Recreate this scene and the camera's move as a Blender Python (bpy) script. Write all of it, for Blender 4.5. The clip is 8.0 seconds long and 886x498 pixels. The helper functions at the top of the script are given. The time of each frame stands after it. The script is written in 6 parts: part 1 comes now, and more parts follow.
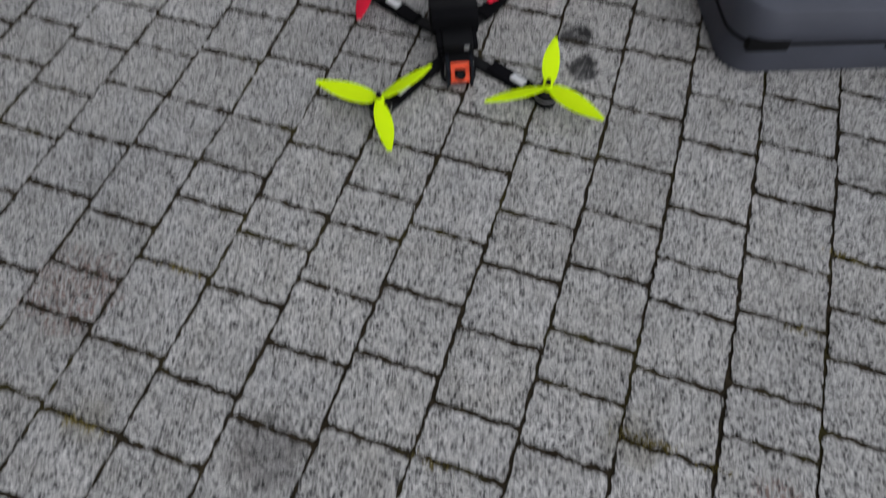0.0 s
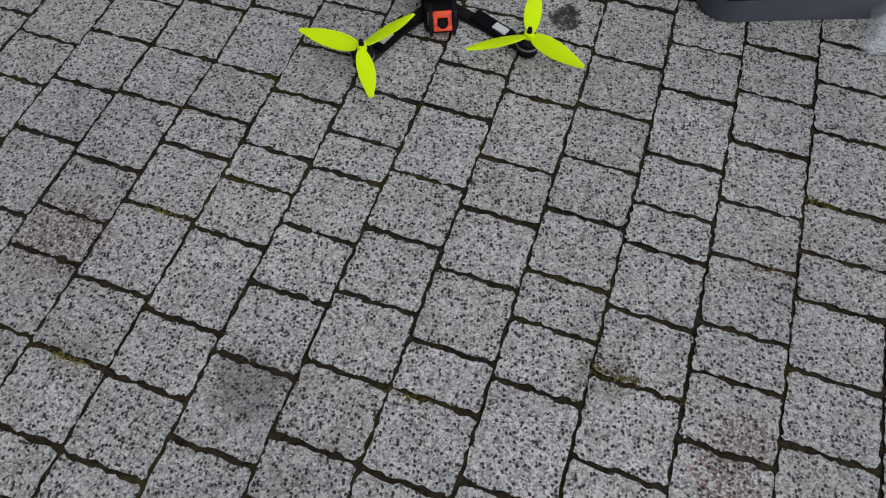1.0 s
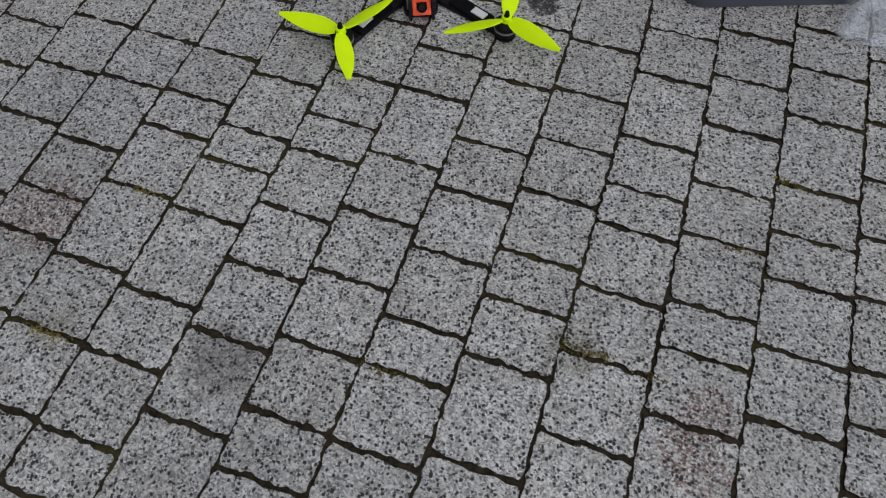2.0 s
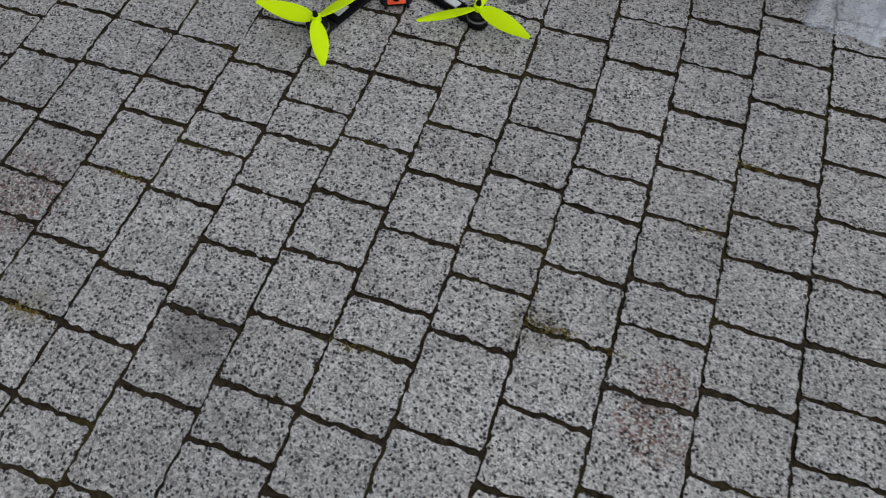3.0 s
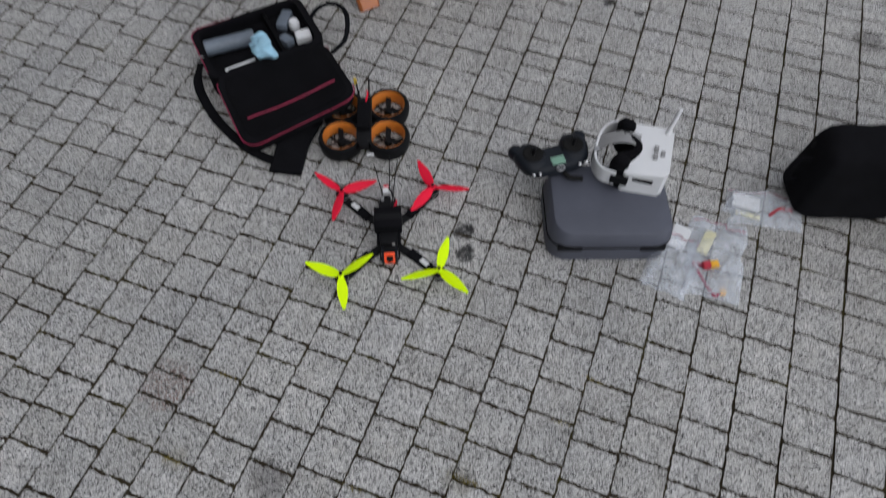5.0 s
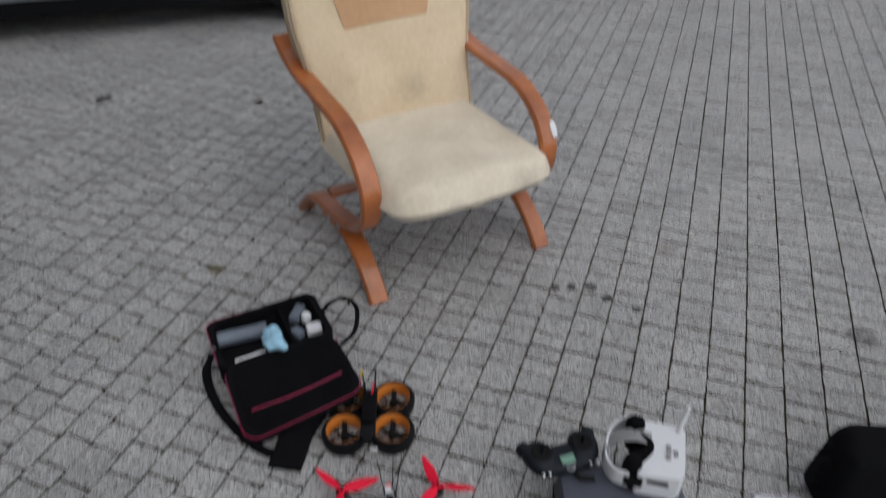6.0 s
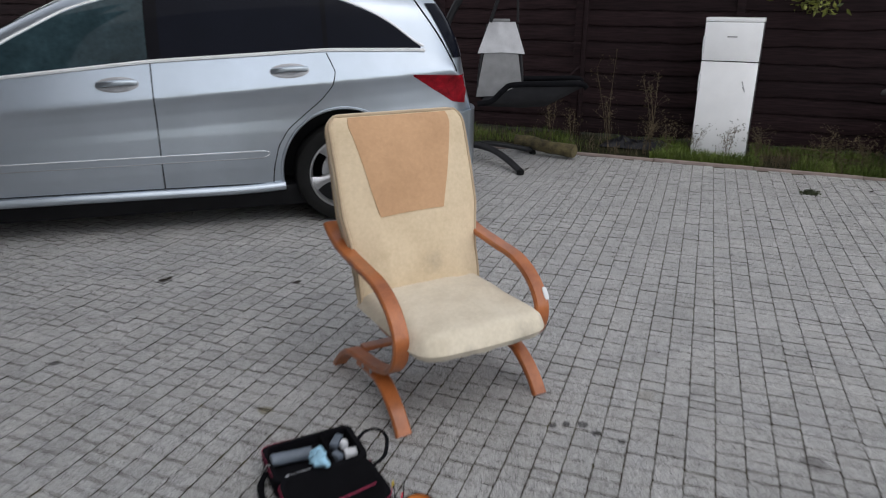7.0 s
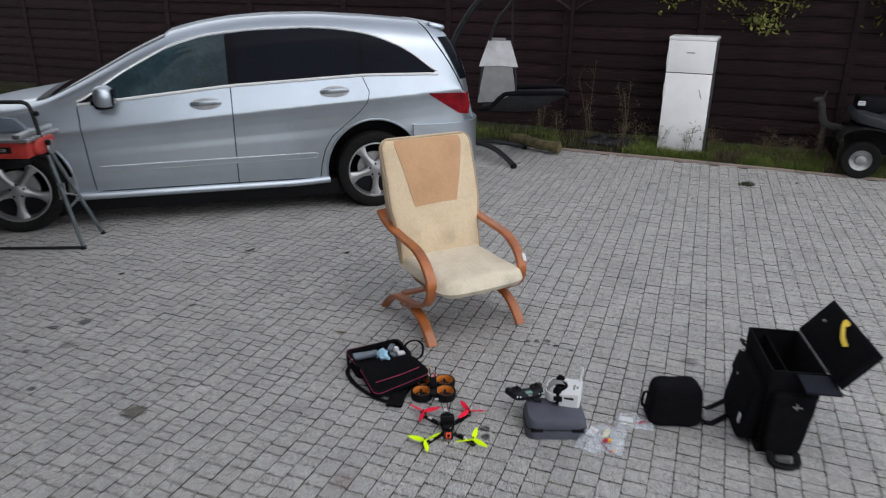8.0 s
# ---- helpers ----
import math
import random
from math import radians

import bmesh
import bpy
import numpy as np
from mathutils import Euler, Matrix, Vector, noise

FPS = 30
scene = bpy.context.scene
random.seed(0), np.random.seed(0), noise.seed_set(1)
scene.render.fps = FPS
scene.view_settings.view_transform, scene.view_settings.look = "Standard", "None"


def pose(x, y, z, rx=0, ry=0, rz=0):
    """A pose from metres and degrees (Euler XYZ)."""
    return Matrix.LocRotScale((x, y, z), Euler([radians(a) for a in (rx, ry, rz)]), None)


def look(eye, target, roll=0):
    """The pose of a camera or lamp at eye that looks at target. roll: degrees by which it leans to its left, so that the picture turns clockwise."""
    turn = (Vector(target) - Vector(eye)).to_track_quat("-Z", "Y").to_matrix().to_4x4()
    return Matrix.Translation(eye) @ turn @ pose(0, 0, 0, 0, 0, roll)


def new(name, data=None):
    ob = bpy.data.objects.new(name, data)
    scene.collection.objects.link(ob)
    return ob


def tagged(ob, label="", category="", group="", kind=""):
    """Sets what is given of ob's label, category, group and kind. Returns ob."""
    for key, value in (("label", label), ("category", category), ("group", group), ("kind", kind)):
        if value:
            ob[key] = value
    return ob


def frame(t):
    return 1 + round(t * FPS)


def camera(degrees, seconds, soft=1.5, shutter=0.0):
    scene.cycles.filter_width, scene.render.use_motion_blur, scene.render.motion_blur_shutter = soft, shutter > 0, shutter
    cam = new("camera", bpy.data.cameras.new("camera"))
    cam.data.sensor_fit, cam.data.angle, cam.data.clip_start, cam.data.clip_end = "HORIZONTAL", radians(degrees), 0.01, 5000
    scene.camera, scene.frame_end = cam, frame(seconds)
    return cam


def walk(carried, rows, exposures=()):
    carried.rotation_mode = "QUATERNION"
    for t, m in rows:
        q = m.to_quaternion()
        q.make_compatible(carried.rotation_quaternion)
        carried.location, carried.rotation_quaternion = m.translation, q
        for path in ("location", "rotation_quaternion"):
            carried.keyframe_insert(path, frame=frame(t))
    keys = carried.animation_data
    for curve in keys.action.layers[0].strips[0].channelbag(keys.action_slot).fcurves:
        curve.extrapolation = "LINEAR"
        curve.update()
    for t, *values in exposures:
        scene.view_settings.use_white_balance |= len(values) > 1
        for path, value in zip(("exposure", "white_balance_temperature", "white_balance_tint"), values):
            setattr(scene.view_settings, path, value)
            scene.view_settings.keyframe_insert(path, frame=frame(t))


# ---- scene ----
cam = camera(64.6, 8.0, soft=1.1, shutter=0.5)
PATH = [
    (0, (0.025, 1.797, 0.742), (-0.029, 2.811, -0.981), 0.5),
    (0.1, (0.025, 1.786, 0.737), (-0.03, 2.754, -1.012), 0.6),
    (0.2, (0.03, 1.774, 0.74), (-0.021, 2.725, -1.018), 0.6),
    (0.3, (0.035, 1.768, 0.739), (-0.016, 2.721, -1.019), 0.6),
    (0.5, (0.05, 1.764, 0.739), (-0.001, 2.718, -1.017), 0.6),
    (1, (0.053, 1.758, 0.739), (0.002, 2.707, -1.021), 0.6),
    (2.5, (0.108, 1.719, 0.735), (0.051, 2.669, -1.024), 0.5),
    (3, (0.128, 1.705, 0.747), (0.072, 2.649, -1.015), 0.5),
    (3.5, (0.167, 1.667, 0.763), (0.104, 2.614, -0.997), 0.2),
    (3.7, (0.173, 1.654, 0.828), (0.113, 2.606, -0.93), 0.4),
    (3.8, (0.178, 1.652, 0.877), (0.117, 2.601, -0.882), 0.5),
    (3.9, (0.184, 1.648, 0.931), (0.123, 2.598, -0.828), 0.6),
    (4, (0.184, 1.645, 0.974), (0.127, 2.602, -0.781), 0.6),
    (4.2, (0.185, 1.645, 1.093), (0.13, 2.606, -0.66), 0.7),
    (5.3, (0.217, 1.654, 1.485), (0.1, 2.862, -0.105), 0.6),
    (5.5, (0.217, 1.662, 1.483), (0.087, 3.003, 0.005), 0.6),
    (6, (0.2, 1.686, 1.485), (0.038, 3.302, 0.318), 0.6),
    (6.2, (0.203, 1.694, 1.477), (0.025, 3.408, 0.462), 0.4),
    (6.5, (0.189, 1.646, 1.498), (-0.002, 3.469, 0.697), 0.5),
    (6.7, (0.197, 1.513, 1.513), (-0.004, 3.382, 0.829), 0.5),
    (7, (0.21, 1.12, 1.578), (0.009, 2.998, 0.921), 0.5),
    (7.5, (0.252, 0.404, 1.688), (0.052, 2.283, 1.032), 0.6),
    (8, (0.273, -0.331, 2.061), (0.076, 1.53, 1.355), 0.6),
]
walk(cam, [(t, look(eye, target, roll)) for t, eye, target, roll in PATH],
     exposures=((0.0, -0.11), (1.2, -0.09), (2.5, -0.17), (4.0, -0.08), (5.5, 0.13), (6.1, -0.02), (6.6, 0.02), (7.2, 0.17), (8.0, 0.19)))

# ---- light: a bright overcast evening sky ----
world = bpy.data.worlds.new("world")
scene.world = world
world.use_nodes = True
wn, wl = world.node_tree.nodes, world.node_tree.links
sky = wn.new("ShaderNodeTexSky")
sky.sky_type, sky.sun_disc, sky.sun_elevation, sky.sun_rotation = "NISHITA", False, radians(52), radians(125)
grey = wn.new("ShaderNodeHueSaturation")
grey.inputs["Saturation"].default_value = 0.27
wl.new(sky.outputs[0], grey.inputs["Color"])
wl.new(grey.outputs[0], wn["Background"].inputs[0])
wn["Background"].inputs[1].default_value = 0.205
sun = new("sun", bpy.data.lights.new("sun", "SUN"))
sun.data.energy, sun.data.angle, sun.data.color = 0.60, radians(60), (1.0, 0.97, 0.94)
sun.matrix_world = look((-1.5, -1.2, 9), (0, 3, 0))


# ---- materials ----
def ramp(nt, fac, stops, mode="LINEAR"):
    n = nt.nodes.new("ShaderNodeValToRGB")
    n.color_ramp.interpolation = mode
    while len(n.color_ramp.elements) < len(stops):
        n.color_ramp.elements.new(0.5)
    for e, (p, c) in zip(n.color_ramp.elements, stops):
        e.position = p
        e.color = (*c, 1) if len(c) == 3 else c
    nt.links.new(fac, n.inputs[0])
    return n.outputs[0]


def blend(nt, kind, fac, a, b):
    n = nt.nodes.new("ShaderNodeMix")
    n.data_type, n.blend_type = "RGBA", kind
    for s, v in ((n.inputs[0], fac), (n.inputs[6], a), (n.inputs[7], b)):
        if isinstance(v, (int, float)):
            s.default_value = v
        elif isinstance(v, tuple):
            s.default_value = (*v, 1)
        else:
            nt.links.new(v, s)
    return n.outputs[2]


def calc(nt, op, a, b=0.0, c=0.0):
    n = nt.nodes.new("ShaderNodeMath")
    n.operation = op
    for s, v in zip(n.inputs, (a, b, c)):
        if isinstance(v, (int, float)):
            s.default_value = v
        else:
            nt.links.new(v, s)
    return n.outputs[0]


def fuzz(nt, vec, scale, detail=4.0, rough=0.6):
    n = nt.nodes.new("ShaderNodeTexNoise")
    n.inputs["Scale"].default_value, n.inputs["Detail"].default_value, n.inputs["Roughness"].default_value = scale, detail, rough
    nt.links.new(vec, n.inputs["Vector"])
    return n.outputs["Fac"]


def blank(name):
    m = bpy.data.materials.new(name)
    m.use_nodes = True
    return m, m.node_tree, m.node_tree.nodes["Principled BSDF"]


def bump(nt, bs, height, strength, distance=0.002):
    n = nt.nodes.new("ShaderNodeBump")
    n.inputs["Strength"].default_value, n.inputs["Distance"].default_value = strength, distance
    nt.links.new(height, n.inputs["Height"])
    nt.links.new(n.outputs[0], bs.inputs["Normal"])


def surf(name, color, rough=0.6, metal=0.0, vary=0.18, scale=6.0, fine=90.0, relief=0.2, coat=0.0, tint=None, sheen=0.0, deep=0.002, spec=0.5):
    """A surface with wear at two scales."""
    m, nt, bs = blank(name)
    co = nt.nodes.new("ShaderNodeTexCoord").outputs["Object"]
    big, small = fuzz(nt, co, scale), fuzz(nt, co, fine, 3)
    dark = tuple(c * (1 - vary) for c in color)
    lite = tuple(min(1, c * (1 + vary)) for c in (tint or color))
    col = ramp(nt, big, ((0.3, dark), (0.7, lite)))
    col = blend(nt, "OVERLAY", vary * 0.9, col, small)
    nt.links.new(col, bs.inputs["Base Color"])
    r = calc(nt, "MULTIPLY_ADD", big, 0.25 * rough, rough * 0.87)
    nt.links.new(r, bs.inputs["Roughness"])
    bs.inputs["Metallic"].default_value = metal
    bs.inputs["Coat Weight"].default_value = coat
    bs.inputs["Sheen Weight"].default_value = sheen
    bs.inputs["Specular IOR Level"].default_value = spec
    if relief:
        bump(nt, bs, small, relief, deep)
    return m


STAINS = (  # x, y, radius, colour
    (0.215, 2.012, 0.040, "moss"), (0.36, 1.955, 0.035, "rust"), (0.338, 1.905, 0.05, "rust"), (-0.17, 1.975, 0.05, "oil"),
    (-0.368, 1.995, 0.03, "moss"), (0.186, 2.550, 0.029, "soot"), (0.196, 2.566, 0.014, "soot"), (0.176, 2.616, 0.029, "soot"), (0.192, 2.626, 0.016, "soot"), (0.393, 3.562, 0.020, "soot"),
    (0.450, 3.577, 0.022, "soot"), (0.513, 3.585, 0.028, "soot"), (0.565, 3.528, 0.024, "soot"), (0.654, 3.480, 0.018, "soot"), (-2.57, 3.06, 0.03, "soot"), (-2.27, 2.68, 0.03, "soot"), (-0.772, 3.527, 0.035, "algae"), (0.80, 3.84, 0.05, "moss"), (-0.800, 3.540, 0.02, "algae"),
    (-1.613, 2.538, 0.075, "mud"), (1.339, 3.433, 0.06, "oil"), (-2.598, 3.365, 0.04, "soot"), (-2.45, 3.464, 0.05, "soot"),
    (-0.43, 2.15, 0.07, "rust"), (-1.88, 3.796, 0.03, "soot"), (-2.375, 3.167, 0.06, "oil"))
INK = {"algae": (0.40, 0.36, 0.22), "moss": (0.36, 0.32, 0.17), "rust": (0.42, 0.24, 0.20), "soot": (0.085, 0.085, 0.09), "oil": (0.42, 0.41, 0.41), "mud": (0.20, 0.18, 0.15)}
DENSE = {"algae": 0.9, "moss": 0.32, "rust": 0.85, "soot": 1.0, "oil": 0.8, "mud": 0.9}


def granite(name, joined):
    """Concrete pavers with a granite chip face: white, grey and black grains, with old stains."""
    m, nt, bs = blank(name)
    pos = nt.nodes.new("ShaderNodeNewGeometry")
    co = pos.outputs["Position"]
    warp = nt.nodes.new("ShaderNodeTexNoise")
    warp.inputs["Scale"].default_value = 420
    nt.links.new(co, warp.inputs["Vector"])
    off = nt.nodes.new("ShaderNodeVectorMath")
    off.operation = "MULTIPLY_ADD"
    nt.links.new(warp.outputs["Color"], off.inputs[0])
    off.inputs[1].default_value = (0.0036, 0.0036, 0.0036)
    nt.links.new(co, off.inputs[2])

    def cells(scale):
        v = nt.nodes.new("ShaderNodeTexVoronoi")
        v.inputs["Scale"].default_value = scale
        nt.links.new(off.outputs[0], v.inputs["Vector"])
        s = nt.nodes.new("ShaderNodeSeparateColor")
        nt.links.new(v.outputs["Color"], s.inputs[0])
        return s.outputs[0], v.outputs["Distance"]

    grain, dist = cells(470)
    fine, _ = cells(950)
    fleck, fdist = cells(255)
    col = ramp(nt, grain, ((0.0, (0.11, 0.11, 0.112)), (0.14, (0.24, 0.24, 0.24)), (0.32, (0.43, 0.43, 0.428)), (0.6, (0.64, 0.637, 0.63)), (1.0, (1.0, 0.99, 0.975))))
    powder = ramp(nt, fine, ((0.0, (0.10, 0.10, 0.105)), (0.3, (0.36, 0.36, 0.365)), (1.0, (0.74, 0.74, 0.74))))
    col = blend(nt, "MIX", 0.14, col, powder)
    dark = calc(nt, "MULTIPLY", calc(nt, "LESS_THAN", fleck, 0.255), calc(nt, "LESS_THAN", fdist, 0.50))
    col = blend(nt, "MIX", calc(nt, "MULTIPLY", dark, 0.96), col, (0.012, 0.012, 0.014))
    shade = ramp(nt, fuzz(nt, co, 3.1, 5), ((0.3, (0.80, 0.80, 0.80)), (0.7, (1.06, 1.05, 1.03))))
    col = blend(nt, "MULTIPLY", 1.0, col, shade)
    col = blend(nt, "MULTIPLY", 1.0, col, (0.785, 0.783, 0.783))
    dirt = ramp(nt, fuzz(nt, co, 28, 4), ((0.35, (0.86, 0.85, 0.83)), (0.62, (1.04, 1.04, 1.04))))
    col = blend(nt, "MULTIPLY", 1.0, col, dirt)
    each = pos.outputs["Random Per Island"] if joined else nt.nodes.new("ShaderNodeObjectInfo").outputs["Random"]
    tone = ramp(nt, each, ((0.0, (0.93, 0.925, 0.92)), (0.5, (0.99, 0.99, 0.99)), (1.0, (1.05, 1.05, 1.06))))
    col = blend(nt, "MULTIPLY", 1.0, col, tone)
    rag = fuzz(nt, co, 55, 4, 0.7)
    speck = calc(nt, "GREATER_THAN", fuzz(nt, co, 230, 2), 0.52)
    torn = nt.nodes.new("ShaderNodeClamp")
    nt.links.new(calc(nt, "MULTIPLY_ADD", fuzz(nt, co, 120, 3, 0.7), 5.0, -1.45), torn.inputs[0])
    ragged = torn.outputs[0]
    for x, y, r, kind in STAINS:
        d = nt.nodes.new("ShaderNodeVectorMath")
        d.operation = "DISTANCE"
        nt.links.new(co, d.inputs[0])
        d.inputs[1].default_value = (x, y, 0)
        near = calc(nt, "MULTIPLY_ADD", d.outputs["Value"], -1 / r, 1.0)
        mask = calc(nt, "MULTIPLY", calc(nt, "SUBTRACT", calc(nt, "ADD", near, calc(nt, "MULTIPLY", rag, 1.5)), 0.78), 2.8)
        n = nt.nodes.new("ShaderNodeClamp")
        nt.links.new(mask, n.inputs[0])
        only = calc(nt, "MULTIPLY", n.outputs[0], calc(nt, "LESS_THAN", d.outputs["Value"], r * 1.6))
        only = calc(nt, "MULTIPLY", only, speck if kind == "rust" else ragged if kind == "soot" else 1.0)
        col = blend(nt, "MULTIPLY", calc(nt, "MULTIPLY", only, DENSE[kind]), col, INK[kind])
    nt.links.new(col, bs.inputs["Base Color"])
    bs.inputs["Roughness"].default_value = 0.62
    bump(nt, bs, calc(nt, "ADD", dist, calc(nt, "MULTIPLY", fine, 0.3)), 0.5, 0.002)
    return m


def car_paint():
    m, nt, bs = blank("silver_car_paint")
    co = nt.nodes.new("ShaderNodeTexCoord").outputs["Object"]
    flake = ramp(nt, fuzz(nt, co, 900, 2), ((0.3, (0.45, 0.505, 0.57)), (0.7, (0.545, 0.60, 0.67))))
    film = ramp(nt, fuzz(nt, co, 2.5, 5), ((0.3, (0.88, 0.88, 0.87)), (0.7, (1, 1, 1))))
    nt.links.new(blend(nt, "MULTIPLY", 1.0, flake, film), bs.inputs["Base Color"])
    bs.inputs["Metallic"].default_value, bs.inputs["Roughness"].default_value = 0.88, 0.32
    bs.inputs["Coat Weight"].default_value, bs.inputs["Coat Roughness"].default_value = 0.5, 0.06
    return m


def film_plastic():
    m, nt, bs = blank("clear_plastic_film")
    bs.inputs["Base Color"].default_value = (0.80, 0.85, 0.93, 1)
    bs.inputs["Roughness"].default_value = 0.18
    co = nt.nodes.new("ShaderNodeTexCoord").outputs["Object"]
    creases = fuzz(nt, co, 30, 5, 0.7)
    bump(nt, bs, creases, 0.6, 0.01)
    clear = nt.nodes.new("ShaderNodeBsdfTransparent")
    mix = nt.nodes.new("ShaderNodeMixShader")
    nt.links.new(calc(nt, "MULTIPLY_ADD", creases, 0.62, -0.06), mix.inputs[0])
    nt.links.new(clear.outputs[0], mix.inputs[1])
    nt.links.new(bs.outputs[0], mix.inputs[2])
    nt.links.new(mix.outputs[0], nt.nodes["Material Output"].inputs[0])
    return m


def lumber(name, dark, lite, scale=(2, 30, 30), rough=0.6, coat=0.0):
    """Grain along the local x axis."""
    m, nt, bs = blank(name)
    mp = nt.nodes.new("ShaderNodeMapping")
    mp.inputs["Scale"].default_value = scale
    nt.links.new(nt.nodes.new("ShaderNodeTexCoord").outputs["Object"], mp.inputs["Vector"])
    g = fuzz(nt, mp.outputs[0], 3, 6, 0.65)
    col = ramp(nt, g, ((0.3, dark), (0.7, lite)))
    tone = ramp(nt, nt.nodes.new("ShaderNodeObjectInfo").outputs["Random"], ((0, (0.8, 0.8, 0.8)), (1, (1.15, 1.12, 1.1))))
    nt.links.new(blend(nt, "MULTIPLY", 1.0, col, tone), bs.inputs["Base Color"])
    bs.inputs["Roughness"].default_value, bs.inputs["Coat Weight"].default_value = rough, coat
    bs.inputs["Specular IOR Level"].default_value = 0.15
    bump(nt, bs, g, 0.3, 0.003)
    return m


def weave(name, color, dirt, rough=0.9, spots=()):
    """Cushion cloth with a fine weave, soiled patches and grey stains at (x, y, z, radius)."""
    m, nt, bs = blank(name)
    co = nt.nodes.new("ShaderNodeTexCoord").outputs["Object"]
    col = ramp(nt, fuzz(nt, co, 5.5, 6, 0.65), ((0.33, dirt), (0.55, color)))
    for x, y, z, r in spots:
        d = nt.nodes.new("ShaderNodeVectorMath")
        d.operation = "DISTANCE"
        nt.links.new(co, d.inputs[0])
        d.inputs[1].default_value = (x, y, z)
        near = calc(nt, "MULTIPLY_ADD", d.outputs["Value"], -1 / r, calc(nt, "MULTIPLY_ADD", fuzz(nt, co, 24, 5, 0.7), 1.2, 0.35))
        n = nt.nodes.new("ShaderNodeClamp")
        nt.links.new(near, n.inputs[0])
        col = blend(nt, "MIX", calc(nt, "MULTIPLY", n.outputs[0], 0.55), col, (0.22, 0.19, 0.155))
    thread = fuzz(nt, co, 420, 2)
    mottle = ramp(nt, fuzz(nt, co, 60, 3), ((0.3, (0.93, 0.92, 0.9)), (0.7, (1.03, 1.03, 1.03))))
    nt.links.new(blend(nt, "MULTIPLY", 1.0, col, mottle), bs.inputs["Base Color"])
    bs.inputs["Roughness"].default_value, bs.inputs["Sheen Weight"].default_value = rough, 0.15
    wr = calc(nt, "ADD", calc(nt, "MULTIPLY", thread, 0.25), fuzz(nt, co, 14, 3))
    bump(nt, bs, wr, 0.35, 0.008)
    return m


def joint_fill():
    """Dark sandy soil with patches of moss; on paver sides it also paints in shade."""
    m, nt, bs = blank("mossy_joint_soil_and_shade")
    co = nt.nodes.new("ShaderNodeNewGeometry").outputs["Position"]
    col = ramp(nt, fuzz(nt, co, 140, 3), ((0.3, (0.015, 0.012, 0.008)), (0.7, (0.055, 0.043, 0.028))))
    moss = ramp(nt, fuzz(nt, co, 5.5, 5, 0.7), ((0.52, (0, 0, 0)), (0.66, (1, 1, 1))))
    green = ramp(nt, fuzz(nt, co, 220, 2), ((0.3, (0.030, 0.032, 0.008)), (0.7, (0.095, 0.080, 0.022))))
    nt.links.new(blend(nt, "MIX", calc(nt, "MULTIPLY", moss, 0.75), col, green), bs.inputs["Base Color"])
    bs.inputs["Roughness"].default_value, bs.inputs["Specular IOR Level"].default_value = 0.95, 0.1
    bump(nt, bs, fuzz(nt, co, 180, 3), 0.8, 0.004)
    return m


GRANITE_PIECE, GRANITE_FIELD = granite("granite_paver", False), granite("granite_paver_field", True)
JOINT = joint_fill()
SOIL = surf("weedy_soil", (0.020, 0.016, 0.012), 0.95, 0, 0.4, 5, 60, 0.8, spec=0.05, tint=(0.028, 0.030, 0.014), deep=0.02)
KERB = surf("weathered_red_concrete", (0.26, 0.205, 0.185), 0.9, 0, 0.3, 5, 120, 0.5)
FENCE = lumber("dark_stained_fence_wood", (0.0072, 0.0040, 0.0047), (0.0345, 0.0188, 0.0212), (1.2, 22, 22), 0.75)
PAINT = car_paint()
BLACK = surf("black_plastic", (0.006, 0.006, 0.007), 0.5, 0, 0.25, 12, 200, 0.15, spec=0.12)
RUBBER = surf("black_rubber", (0.009, 0.009, 0.009), 0.85, 0, 0.3, 14, 160, 0.3, spec=0.15)
GLASS = surf("dark_tinted_glass", (0.006, 0.007, 0.012), 0.05, 0, 0.1, 3, 30, 0.0, spec=0.05)
GLOSSBLACK = surf("gloss_black_trim", (0.006, 0.006, 0.008), 0.2, 0, 0.1, 9, 90, 0.0, spec=0.04)
CABIN = surf("green_tinted_glass", (0.020, 0.037, 0.044), 0.06, 0, 0.5, 3, 30, 0.0, spec=0.16)
CHROME = surf("polished_trim", (0.86, 0.87, 0.89), 0.22, 0.3, 0.05, 10, 100, 0.0)
ALLOY = surf("silver_alloy", (0.40, 0.40, 0.41), 0.35, 0.85, 0.12, 9, 120, 0.05)
STEEL = surf("worn_steel", (0.33, 0.33, 0.34), 0.45, 0.8, 0.25, 8, 120, 0.1)
REDLENS = surf("red_lamp_lens", (0.20, 0.003, 0.009), 0.25, 0, 0.5, 12, 120, 0.1, spec=0.2)
CLOTH = weave("cream_cushion_cloth", (0.665, 0.535, 0.370), (0.595, 0.47, 0.315), spots=((0.05, 0.42, 0.52, 0.085), (-0.06, 0.40, 0.47, 0.06)))
SEATCLOTH = weave("pale_seat_cloth", (0.685, 0.61, 0.485), (0.60, 0.525, 0.405), spots=((0.16, -0.08, 0.35, 0.09), (0.27, -0.03, 0.36, 0.06), (-0.10, -0.10, 0.345, 0.05)))
TANCLOTH = weave("tan_panel_cloth", (0.54, 0.325, 0.18), (0.48, 0.285, 0.155))
# Darker than the cushions: the seam's shadow line is painted into this beige.
PIPECLOTH = weave("shaded_piping_cloth", (0.46, 0.355, 0.24), (0.40, 0.30, 0.20))
BENTWOOD = surf("orange_stained_bentwood", (0.31, 0.088, 0.024), 0.36, 0, 0.22, 9, 150, 0.05, coat=0.35, tint=(0.37, 0.115, 0.032))
NYLON = surf("black_nylon_cloth", (0.0058, 0.0058, 0.0072), 0.9, 0, 0.35, 14, 500, 0.5, spec=0.07)
